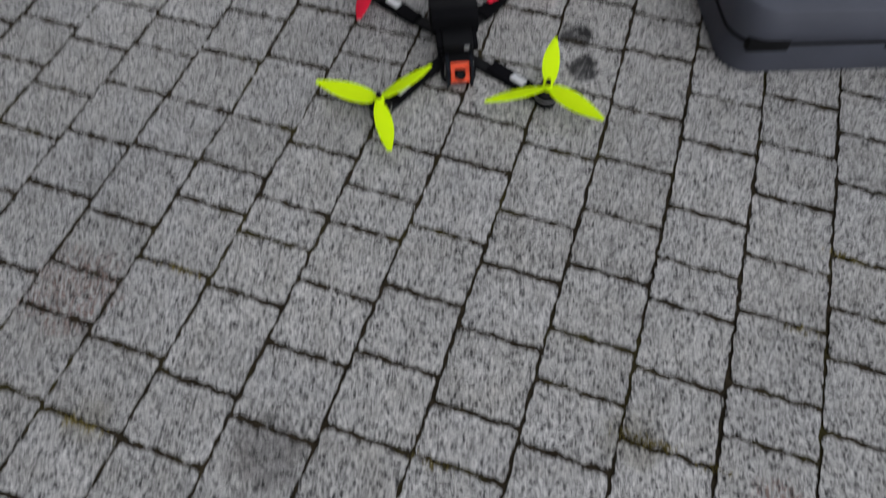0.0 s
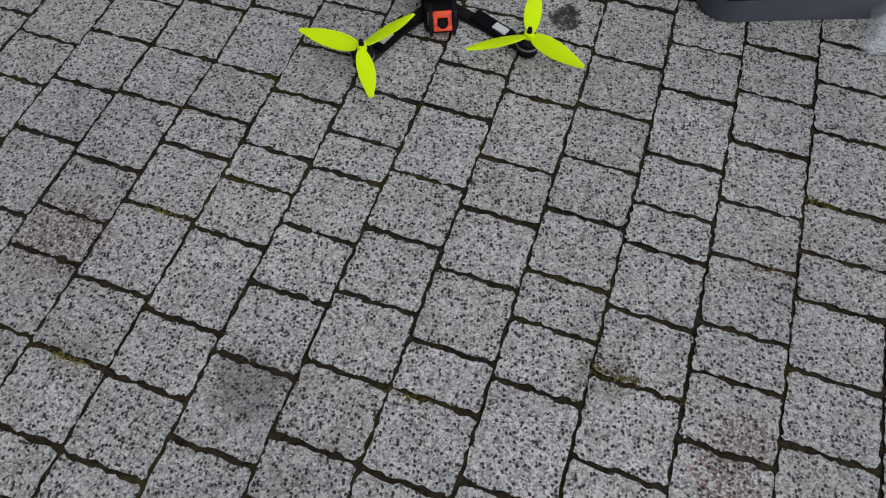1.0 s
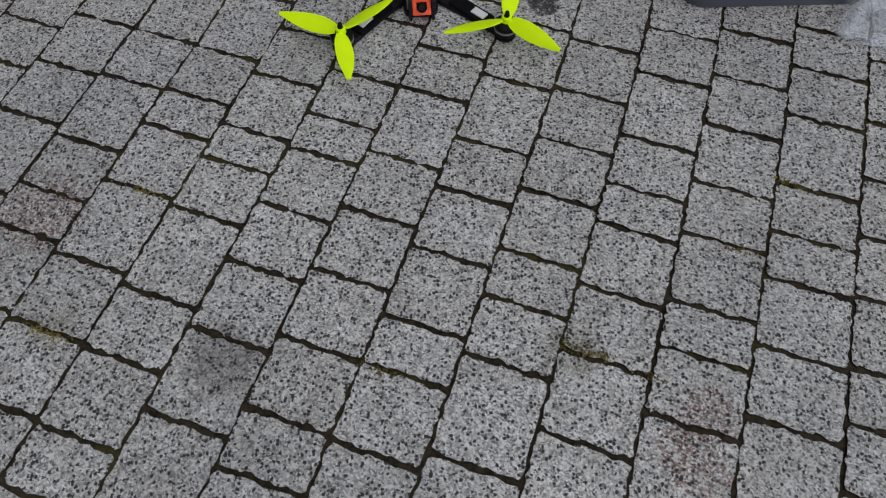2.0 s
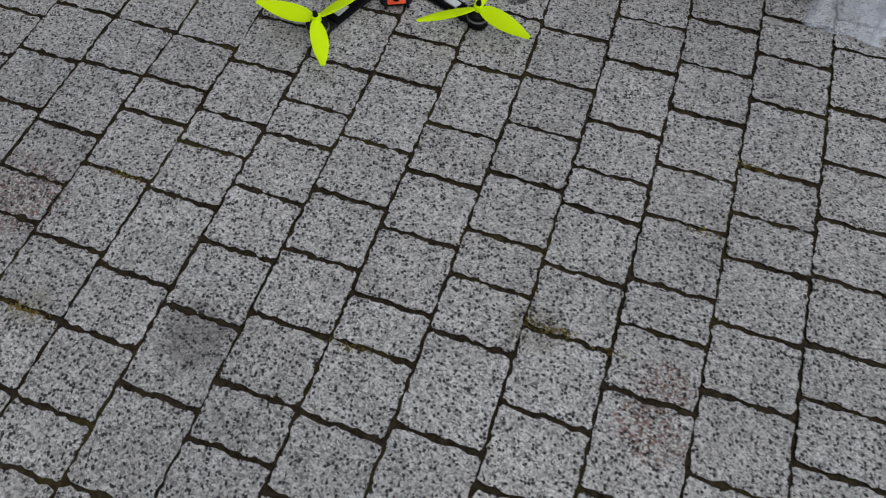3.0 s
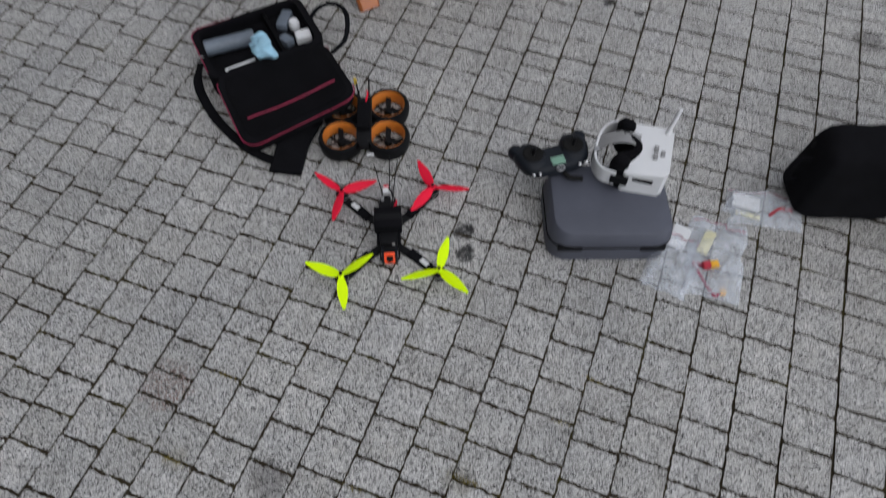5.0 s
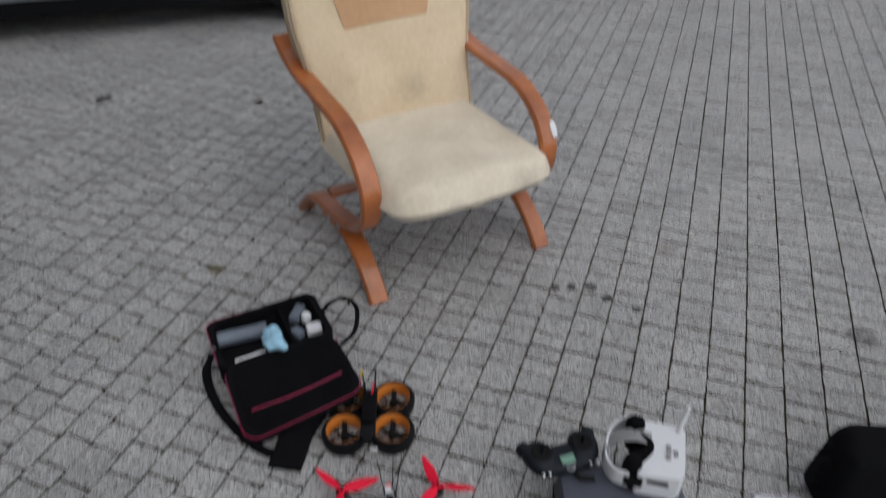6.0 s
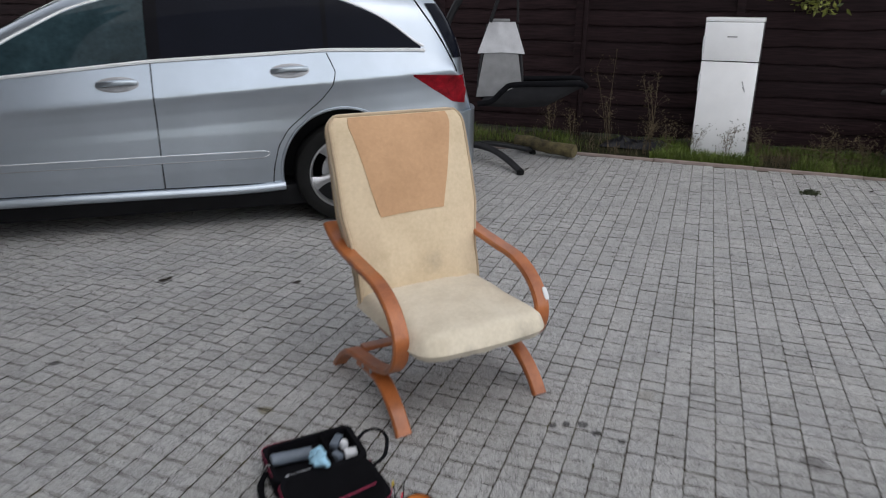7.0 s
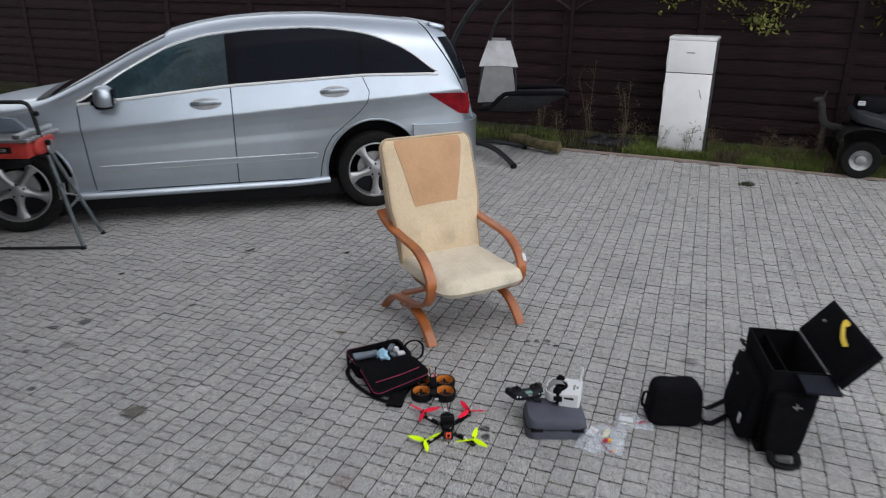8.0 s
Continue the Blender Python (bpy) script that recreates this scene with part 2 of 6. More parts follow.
FOAM = surf("black_foam_lining", (0.004, 0.004, 0.005), 0.95, 0, 0.3, 16, 400, 0.4, spec=0.08)
REDTRIM = surf("dark_red_piping", (0.25, 0.007, 0.048), 0.6, 0, 0.2, 20, 200, 0.1)
YELLOW = surf("fluorescent_yellow_plastic", (0.68, 0.98, 0.001), 0.5, 0, 0.06, 14, 120, 0.0, spec=0.15)
REDPROP = surf("red_translucent_plastic", (0.76, 0.012, 0.045), 0.5, 0, 0.08, 14, 120, 0.0, spec=0.15)
ORANGE = surf("orange_printed_plastic", (0.88, 0.075, 0.012), 0.45, 0, 0.12, 20, 500, 0.2)
AMBER = surf("amber_duct_plastic", (0.55, 0.17, 0.022), 0.45, 0, 0.15, 20, 200, 0.1)
CARBON = surf("carbon_fibre", (0.007, 0.007, 0.008), 0.45, 0, 0.3, 60, 600, 0.1, spec=0.15)
SLATE = surf("dark_slate_plastic", (0.008, 0.0105, 0.0155), 0.5, 0, 0.2, 12, 200, 0.15, spec=0.2)
SHELL = surf("grey_moulded_shell", (0.070, 0.075, 0.100), 0.62, 0, 0.16, 7, 700, 0.25)
WHITE = surf("white_plastic", (0.68, 0.69, 0.71), 0.4, 0, 0.05, 7, 90, 0.03)
ENAMEL = surf("white_enamel", (0.93, 0.93, 0.94), 0.3, 0, 0.05, 2.5, 40, 0.02, coat=0.3)
GREYBITS = surf("blue_grey_plastic", (0.12, 0.145, 0.18), 0.5, 0, 0.2, 12, 150, 0.1)
BLUECLOTH = surf("pale_blue_cloth", (0.30, 0.52, 0.66), 0.9, 0, 0.15, 20, 300, 0.4)
YELLOWTAG = surf("yellow_webbing", (0.62, 0.44, 0.05), 0.8, 0, 0.15, 20, 300, 0.3)
SAWRED = surf("red_painted_metal", (0.33, 0.028, 0.022), 0.45, 0, 0.25, 9, 90, 0.1)
TUBE = surf("dark_painted_tube", (0.014, 0.014, 0.016), 0.5, 0.0, 0.3, 9, 90, 0.1, spec=0.3)
LEGTUBE = surf("blue_grey_painted_tube", (0.075, 0.090, 0.098), 0.5, 0.2, 0.3, 9, 90, 0.1)
LINEN = surf("pale_grey_cloth", (0.24, 0.24, 0.245), 0.92, 0, 0.15, 7, 200, 0.3)
MESHCLOTH = surf("grey_sling_cloth", (0.030, 0.030, 0.033), 0.9, 0, 0.2, 7, 400, 0.3, spec=0.1)
PALEYELLOW = surf("pale_yellow_paper", (0.66, 0.63, 0.42), 0.8, 0, 0.2)
PLUGRED = surf("red_plug_plastic", (0.45, 0.018, 0.04), 0.45, 0, 0.15, 20, 200, 0.1)
PLUGYELLOW = surf("amber_yellow_plastic", (0.82, 0.42, 0.02), 0.45, 0, 0.1, 20, 200, 0.1)
BARK = surf("mossy_bark", (0.055, 0.042, 0.024), 0.95, 0, 0.45, 12, 60, 0.9, tint=(0.11, 0.095, 0.04), deep=0.012)
LOGBARK = surf("tan_weathered_bark", (0.066, 0.048, 0.024), 0.95, 0, 0.4, 12, 60, 0.9, tint=(0.11, 0.09, 0.04), deep=0.012)
STONE = surf("grey_cast_stone", (0.040, 0.036, 0.035), 0.9, 0, 0.25, 9, 120, 0.4)
GRASS = surf("grass_blades", (0.045, 0.080, 0.012), 0.75, 0, 0.5, 2.2, 30, 0.0, tint=(0.105, 0.140, 0.030), spec=0.2)
MOSS = surf("brown_green_moss", (0.080, 0.066, 0.018), 0.95, 0, 0.5, 30, 200, 0.0, tint=(0.18, 0.145, 0.040), spec=0.1)
STRAW = surf("dry_stalks", (0.105, 0.078, 0.043), 0.9, 0, 0.35, 9, 60, 0.0)
LEAF = surf("autumn_tree_leaves", (0.09, 0.125, 0.020), 0.6, 0, 0.5, 4, 40, 0.0, tint=(0.19, 0.20, 0.035))
# Kept dark so the added unseen walls bounce little light.
PLASTER = surf("grey_brown_plaster", (0.085, 0.080, 0.076), 0.9, 0, 0.12, 1.5, 60, 0.2)
FILM = film_plastic()


# ---- mesh helpers ----
def link_mesh(name, bm, material, smooth=True, angle=38):
    me = bpy.data.meshes.new(name)
    bmesh.ops.recalc_face_normals(bm, faces=bm.faces)
    for f in bm.faces:
        f.smooth = smooth
    bm.to_mesh(me)
    bm.free()
    if smooth:
        me.set_sharp_from_angle(angle=radians(angle))
    me.materials.append(material)
    return new(name, me)


def part(name, bm, material, parent, label=""):
    ob = link_mesh(name, bm, material)
    ob.parent = parent
    if label:
        ob["label"] = label
    return ob


def thing(name, m, label, category, group="", kind=""):
    ob = new(name)
    ob.empty_display_size = 0.1
    ob.matrix_basis = m
    return tagged(ob, label, category, group, kind)


def single(name, bm, material, m, label, category, group="", kind=""):
    ob = link_mesh(name, bm, material)
    ob.matrix_basis = m
    return tagged(ob, label, category, group, kind)


ONE = Matrix.Identity(4)


def box(lo, hi, bevel=0.0, m=ONE, bm=None, seg=2):
    bm = bm or bmesh.new()
    vs = bmesh.ops.create_cube(bm, size=1)["verts"]
    for v in vs:
        v.co = Vector([lo[i] + (v.co[i] + 0.5) * (hi[i] - lo[i]) for i in range(3)])
    if bevel:
        es = list({e for v in vs for e in v.link_edges})
        got = bmesh.ops.bevel(bm, geom=es, offset=bevel, segments=seg, affect="EDGES", profile=0.6)
        vs = list({v for f in got["faces"] for v in f.verts} | {v for v in vs if v.is_valid})
    for v in vs:
        v.co = m @ v.co
    return bm


def rod(p, q, r, r2=None, n=10, bm=None):
    bm = bm or bmesh.new()
    p, q = Vector(p), Vector(q)
    turn = (q - p).to_track_quat("Z", "Y").to_matrix().to_4x4()
    bmesh.ops.create_cone(bm, cap_ends=True, segments=n, radius1=r, radius2=r if r2 is None else r2, depth=(q - p).length,
                          matrix=Matrix.Translation((p + q) / 2) @ turn)
    return bm


def glide(pts, n=6):
    """A smooth line through the points."""
    pts = [Vector(p) for p in pts]
    ext = [2 * pts[0] - pts[1], *pts, 2 * pts[-1] - pts[-2]]
    out = []
    for a, b, c, d in zip(ext, ext[1:], ext[2:], ext[3:]):
        for k in range(n):
            t = k / n
            out.append(0.5 * (2 * b + (c - a) * t + (2 * a - 5 * b + 4 * c - d) * t * t + (3 * b - a - 3 * c + d) * t**3))
    return out + [pts[-1]]


def sweep(pts, section, up=(0, 0, 1), bm=None, closed=False):
    """A closed section of (side, up) offsets carried along the points."""
    bm = bm or bmesh.new()
    pts, n, ref = [Vector(p) for p in pts], len(pts), Vector(up)
    rings = []
    for i, p in enumerate(pts):
        d = (pts[(i + 1) % n] - pts[i - 1]) if closed else (pts[min(i + 1, n - 1)] - pts[max(i - 1, 0)])
        d.normalize()
        side = d.cross(ref)
        side = side.normalized() if side.length > 1e-4 else Vector((1, 0, 0))
        top = side.cross(d)
        rings.append([bm.verts.new(p + side * a + top * b) for a, b in section])
    k = len(section)
    for i in range(n if closed else n - 1):
        for j in range(k):
            bm.faces.new((rings[i][j], rings[i][(j + 1) % k], rings[(i + 1) % n][(j + 1) % k], rings[(i + 1) % n][j]))
    if not closed:
        bm.faces.new(rings[0])
        bm.faces.new(rings[-1])
    return bm


def ring(r, n=8, ry=None):
    return [(r * math.cos(2 * math.pi * i / n), (ry or r) * math.sin(2 * math.pi * i / n)) for i in range(n)]


def slab(w, h, c=0.25):
    """A flat section with eased corners."""
    a, b, e = w / 2, h / 2, min(w, h) * c
    return [(a, -b + e), (a, b - e), (a - e, b), (-a + e, b), (-a, b - e), (-a, -b + e), (-a + e, -b), (a - e, -b)]


def tube(pts, r, up=(0, 0, 1), n=8, bm=None, closed=False):
    return sweep(pts, ring(r, n), up, bm, closed)


def lathe(profile, n=24, m=ONE, bm=None, closed=False):
    """Turned about z from (radius, height) points."""
    bm = bm or bmesh.new()
    rows = [[bm.verts.new(m @ Vector((r * math.cos(2 * math.pi * i / n), r * math.sin(2 * math.pi * i / n), z))) for i in range(n)] for r, z in profile]
    for a, b in zip(rows, rows[1:] + ([rows[0]] if closed else [])):
        for i in range(n):
            bm.faces.new((a[i], a[(i + 1) % n], b[(i + 1) % n], b[i]))
    if not closed:
        for row in (rows[0], rows[-1]):
            bm.faces.new(row)
    return bm


def sheet(fn, nu, nv, bm=None, wrap=False):
    """A grid of fn(u, v), u and v from 0 to 1."""
    bm = bm or bmesh.new()
    g = [[bm.verts.new(fn(i / nu, j / nv)) for j in range(nv + 1)] for i in range(nu if wrap else nu + 1)]
    for i in range(nu):
        for j in range(nv):
            a, b = g[i], g[(i + 1) % len(g)]
            bm.faces.new((a[j], b[j], b[j + 1], a[j + 1]))
    return bm


def thicken(bm, t):
    bmesh.ops.recalc_face_normals(bm, faces=bm.faces)
    bmesh.ops.solidify(bm, geom=bm.faces[:], thickness=t)
    return bm


def prism(poly, z0, z1, m=ONE, bm=None, bevel=0.0):
    bm = bm or bmesh.new()
    lo, hi = ([bm.verts.new(m @ Vector((x, y, z))) for x, y in poly] for z in (z0, z1))
    bm.faces.new(lo[::-1])
    top = bm.faces.new(hi)
    for i in range(len(poly)):
        j = (i + 1) % len(poly)
        bm.faces.new((lo[i], lo[j], hi[j], hi[i]))
    if bevel:
        bmesh.ops.bevel(bm, geom=top.edges[:], offset=bevel, segments=2, affect="EDGES", profile=0.6)
    return bm


def pillow(size, e=0.35, m=ONE, bm=None, nu=28, nv=14, noise_amp=0.0, freq=8.0):
    """A rounded box (superellipsoid); a small e is boxier."""
    bm = bm or bmesh.new()
    a, b, c = (s / 2 for s in size)
    pw = lambda t, k: math.copysign(abs(t) ** k, t)  # noqa: E731
    rows = []
    for j in range(1, nv):
        ph = -math.pi / 2 + math.pi * j / nv
        row = []
        for i in range(nu):
            th = 2 * math.pi * i / nu
            p = Vector((a * pw(math.cos(ph), e) * pw(math.cos(th), e), b * pw(math.cos(ph), e) * pw(math.sin(th), e), c * pw(math.sin(ph), e)))
            if noise_amp:
                p += noise.noise_vector(p * freq) * noise_amp
            row.append(bm.verts.new(m @ p))
        rows.append(row)
    for r, s in zip(rows, rows[1:]):
        for i in range(nu):
            bm.faces.new((r[i], r[(i + 1) % nu], s[(i + 1) % nu], s[i]))
    bm.faces.new(rows[0][::-1])
    bm.faces.new(rows[-1])
    return bm


def rounded(x0, x1, y0, y1, r, n=5):
    out = []
    for cx, cy, a in ((x1 - r, y1 - r, 0), (x0 + r, y1 - r, 90), (x0 + r, y0 + r, 180), (x1 - r, y0 + r, 270)):
        out += [(cx + r * math.cos(radians(a + 90 * k / n)), cy + r * math.sin(radians(a + 90 * k / n))) for k in range(n + 1)]
    return out


# ---- the setting ----
YARD_TURN = 15.0  # the paver rows run this far to the right of +y
ALONG = Vector((math.sin(radians(15)), math.cos(radians(15)), 0))
ACROSS = Vector((math.cos(radians(15)), -math.sin(radians(15)), 0))
KERB_AT, KERB_TURN = Vector((2.63, 8.53, 0)), -16.5
KERB_DIR = Vector((math.cos(radians(KERB_TURN)), math.sin(radians(KERB_TURN)), 0))
KERB_OUT = Vector((-KERB_DIR.y, KERB_DIR.x, 0))
FENCE_GAP = 1.20  # from the kerb to the fence

ground = single("ground", box((-300, -300, -0.5), (300, 300, -0.06)), SOIL, ONE, "bare weedy soil around the paved yard", "ground", kind="structure")


def kerb_frame(s, d, z=0.0):
    """s metres along the kerb, d metres behind it."""
    p = KERB_AT + KERB_DIR * s + KERB_OUT * d
    return pose(p.x, p.y, z, 0, 0, KERB_TURN)


strip = sheet(lambda u, v: Vector((-25 + 37 * u, 0.06 + 1.45 * v, 0.010 + (0.012 + 0.022 * noise.noise(Vector((u * 60, v * 6, 2)))) * min(1, 6 * v))), 160, 14)
single("planting_strip", strip, SOIL, kerb_frame(0, 0), "weedy strip of soil between kerb and fence", "soil", kind="structure")

kerb = tagged(new("kerb"), "low weathered reddish concrete edging of the paving", "kerb", kind="structure")
kerb.matrix_basis = kerb_frame(0, 0)
kerb_mesh = None
for i in range(36):
    if kerb_mesh is None:
        k_ob = part("kerb_stone", box((0.004, 0, -0.1), (0.996, 0.06, 0.022), 0.006), KERB, kerb)
        kerb_mesh = k_ob.data
    else:
        k_ob = new("kerb_stone", kerb_mesh)
        k_ob.parent = kerb
    k_ob.matrix_basis = pose(-24 + i, 0.003 * math.sin(i * 2.1), 0.004 * math.sin(i * 1.7))

# Unseen wall added behind the camera to darken reflections and the left side.
single("added_rear_wall", box((-8.0, -5.3, -0.1), (0.2, -5.0, 5.0), 0.01), PLASTER, ONE, "plain unseen wall added to darken the car's reflections", "wall", kind="structure")
# Unseen walls and a block, added on the left to hold off skylight.
single("far_shade_wall", box((-6.1, 3.3, -0.1), (-5.8, 6.9, 8.0), 0.01), PLASTER, ONE, "plain unseen wall added to shade the yard's left side", "wall", kind="structure")
single("cross_shade_wall", box((-5.8, 3.0, -0.1), (-3.6, 3.3, 8.0), 0.01), PLASTER, ONE, "plain unseen wall added to shade the yard's left side", "wall", kind="structure")
single("near_shade_block", box((-3.3, -9.0, -0.1), (-2.3, 1.1, 8.0), 0.01), PLASTER, ONE, "plain unseen block added to shade the paving's left side", "wall", kind="structure")
single("left_shade_wall", box((-3.6, -9.0, -0.1), (-3.3, 3.3, 8.0), 0.01), PLASTER, ONE, "plain unseen wall added to shade the yard's left side", "wall", kind="structure")

# dark fence of overlapping boards between posts
fence = tagged(new("fence"), "tall dark brown wooden fence of overlapping boards", "fence", kind="structure")
fence.matrix_basis = kerb_frame(0, FENCE_GAP)
BAY = 1.82


def fence_board(length, k):
    rng = random.Random(k)
    wav = [rng.uniform(-0.012, 0.012) for _ in range(14)]
    prof = ((0.0, 0.0), (-0.030, 0.006), (-0.034, 0.016), (-0.006, 0.205), (0.012, 0.205))

    def fn(u, v):
        j = v * (len(prof) - 1)
        y, z = prof[int(round(j))]
        w = np.interp(u * 13, range(14), wav)
        return Vector((u * length, y, z + (w if z < 0.1 else 0)))

    return sheet(fn, 13, len(prof) - 1)


board_meshes = []
for k in range(4):
    ob = part("board", fence_board(BAY - 0.015, k), FENCE, fence)
    board_meshes.append(ob.data)
    ob.matrix_basis = pose(-24 + BAY * k, 0, 0.06)
pick = random.Random(5)
for bay in range(20):
    for r in range(13):
        if r == 0 and bay < 4:
            continue
        ob = new("board", pick.choice(board_meshes))
        ob.parent = fence
        ob.matrix_basis = pose(-24 + BAY * bay, pick.uniform(-0.004, 0.004), 0.06 + r * 0.185 + pick.uniform(-0.006, 0.006), 0, pick.uniform(-0.15, 0.15), 0)
post_mesh = None
for bay in range(21):
    if post_mesh is None:
        ob = part("post", box((-0.045, -0.05, -0.3), (0.045, 0.05, 2.55), 0.008), FENCE, fence)
        post_mesh = ob.data
    else:
        ob = new("post", post_mesh)
        ob.parent = fence
    ob.matrix_basis = pose(-24 + BAY * bay - 0.007, 0.005, 0)


# ---- the armchair ----
def armchair(m):
    ch = thing("armchair", m, "worn cream cushioned armchair with orange bentwood frame on the paving", "armchair")
    arm_line = [(0.725, 0.672), (0.665, 0.630), (0.56, 0.597), (0.38, 0.578), (0.23, 0.562), (0.125, 0.515), (0.060, 0.450), (0.036, 0.385), (0.050, 0.31), (0.11, 0.245),
                (0.20, 0.205), (0.30, 0.180), (0.42, 0.163), (0.515, 0.145), (0.590, 0.10), (0.650, 0.045), (0.685, 0.009)]
    leg_line = [(0.40, 0.145), (0.30, 0.158), (0.205, 0.152), (0.125, 0.112), (0.060, 0.055), (0.018, 0.0)]
    for s in (-1, 1):
        x = 0.325 * s
        arm = glide([(x, y, z) for y, z in arm_line], 5)
        a = part("arm", sweep(arm, slab(0.026, 0.066), (1, 0, 0)), BENTWOOD, ch)
        bm = sweep(glide([(x, y, z) for y, z in leg_line], 5), slab(0.026, 0.066), (1, 0, 0))
        part("leg", bm, BENTWOOD, ch)
        for y, z in ((0.33, 0.165), (0.25, 0.178)):
            part("bolt", rod((x + s * 0.030, y, z), (x + s * 0.037, y, z), 0.009, n=10), STEEL, a)
    scuff = pillow((0.024, 0.008, 0.060), 0.7, pose(0.348, 0.047, 0.455, -34.7, 0, 0), nu=12, nv=6)
    part("scuff", scuff, WHITE, ch, "bare white chip in the arm's stain")
    part("crossbar", box((-0.3, 0.445, 0.162), (0.3, 0.495, 0.182), 0.004), BENTWOOD, ch)
    for s in (-1, 1):
        line = glide([(s * 0.24, -0.02, 0.335), (s * 0.24, 0.16, 0.315), (s * 0.24, 0.36, 0.300), (s * 0.24, 0.49, 0.36), (s * 0.24, 0.59, 0.58), (s * 0.24, 0.69, 0.90), (s * 0.24, 0.75, 1.05)], 5)
        part("seat_rail", sweep(line, slab(0.02, 0.04), (1, 0, 0)), BENTWOOD, ch)
    part("rail_block", box((-0.14, 0.455, 0.18), (0.14, 0.485, 0.32), 0.004), BENTWOOD, ch)

    # seat: crowned, with a soft hanging front edge
    def cushion(u, v, top):
        x = -0.308 + 0.616 * u
        y = -0.070 + 0.575 * v
        edge = min(1, 11 * min(u, 1 - u)) ** 0.5
        front = min(1, 12.0 * v) ** 0.5
        z = 0.362 - 0.004 * v
        crown = 0.060 * edge * front + 0.010 * math.sin(math.pi * u) * front + 0.010 * noise.noise(Vector((x * 8, y * 8, 0))) * edge * front
        low = (-0.042 + 0.014 * v + 0.014 * noise.noise(Vector((x * 13, y * 8, 3)))) * edge * min(1, 16.0 * v) ** 0.5
        bulge = 0.022 * math.sin(math.pi * u) ** 0.5 * (1 - min(1, 3 * v))
        round_off = 1 - 0.075 * max(0, 1 - 5 * v) ** 2
        return Vector((x * round_off, y - bulge + 0.03 * (2 * u - 1) ** 8 * max(0, 1 - 4 * v), z + (crown if top else low)))

    bm = sheet(lambda u, v: cushion(u, v, True), 26, 22)
    sheet(lambda u, v: cushion(u, v, False), 26, 22, bm)
    bmesh.ops.remove_doubles(bm, verts=bm.verts, dist=0.0005)
    part("seat_cushion", bm, SEATCLOTH, ch, "pale cream seat cushion with grey soiling")

    # back: a long padded panel leaning back, boxed at the sides, rounded at the top
    def back(u, v, front):
        w = 0.302 + 0.032 * min(1, max(0, (v - 0.22) / 0.25))
        drop = max(0.0, 0.075 - 0.83 * (1 - v))
        half = w - 0.075 + math.sqrt(max(0.0, 0.075**2 - drop**2))
        x = (2 * u - 1) * half
        z = 0.362 + 0.776 * v
        y = float(np.interp(z, (0.36, 0.47, 0.58, 0.735, 0.89, 1.06, 1.15), (0.490, 0.515, 0.550, 0.590, 0.640, 0.704, 0.752)))
        side_edge = min(1, 34 * min(u, 1 - u)) ** 0.45 * min(1, 30 * (1 - v)) ** 0.45 * min(1, 20 * v) ** 0.5
        swell = min(1, 4.5 * min(u, 1 - u, 1.3 * (1 - v))) ** 0.7
        pad = 0.014 * side_edge + (0.026 + 0.016 * math.sin(math.pi * min(1, 1.9 * v + 0.1))) * swell + 0.007 * noise.noise(Vector((x * 7, z * 7, 4))) * swell
        off = pad if front else -(0.030 + 0.050 * math.sin(math.pi * v)) * side_edge
        return Vector((x, y - 0.95 * off, z + 0.30 * off))

    def close(t):
        return 0.5 - 0.5 * math.copysign(abs(1 - 2 * t) ** 0.75, 1 - 2 * t)

    bm = sheet(lambda u, v: back(close(u), 1 - (1 - v) ** 1.7, True), 40, 40)
    sheet(lambda u, v: back(close(u), 1 - (1 - v) ** 1.7, False), 40, 40, bm)
    bmesh.ops.remove_doubles(bm, verts=bm.verts, dist=0.0005)
    bk = part("back_cushion", bm, CLOTH, ch, "cream back cushion with piped edges")
    rim = [back(0.016, v, True) for v in np.linspace(0.01, 0.985, 44)] + [back(u, 0.985, True) for u in np.linspace(0.05, 0.95, 20)] + [back(0.984, v, True) for v in np.linspace(0.985, 0.01, 44)]
    part("piping", tube(rim, 0.0075, (0, -1, 0.5)), PIPECLOTH, bk, "beige piping darkened for the seam's shade")
    seam = [back(0.02, v, False) for v in np.linspace(0.01, 0.98, 30)]
    part("piping", tube(seam, 0.006, (0, -1, 0.5)), PIPECLOTH, bk, "beige piping darkened for the seam's shade")

    def panel(u, v):
        lo, hi = 0.250 - 0.125 * v, 0.713 + 0.170 * v
        p = back(lo + (hi - lo) * u, 0.447 + 0.527 * v + 0.012 * (1 - v) * math.sin(2 * u), True)
        return p + Vector((0, -0.0035, 0.0018))

    part("back_panel", thicken(sheet(panel, 16, 22), 0.003), TANCLOTH, bk, "tan fabric panel sewn on the backrest")
    return ch


armchair(pose(0.0932, 3.5915, 0, 0, 0, 35.67))


# ---- the silver car: x forward from the rear axle, y to its left, z up ----
def eased(pts, k=11, n=420):
    xs, ys = np.array(pts).T
    order = np.argsort(xs)
    xs, ys = xs[order], ys[order]
    g = np.linspace(xs[0], xs[-1], n)
    f = np.interp(g, xs, ys)
    ker = np.ones(k) / k
    for _ in range(2):
        f = np.convolve(np.pad(f, k // 2, mode="edge"), ker, mode="valid")
    return lambda x: float(np.interp(x, g, f))


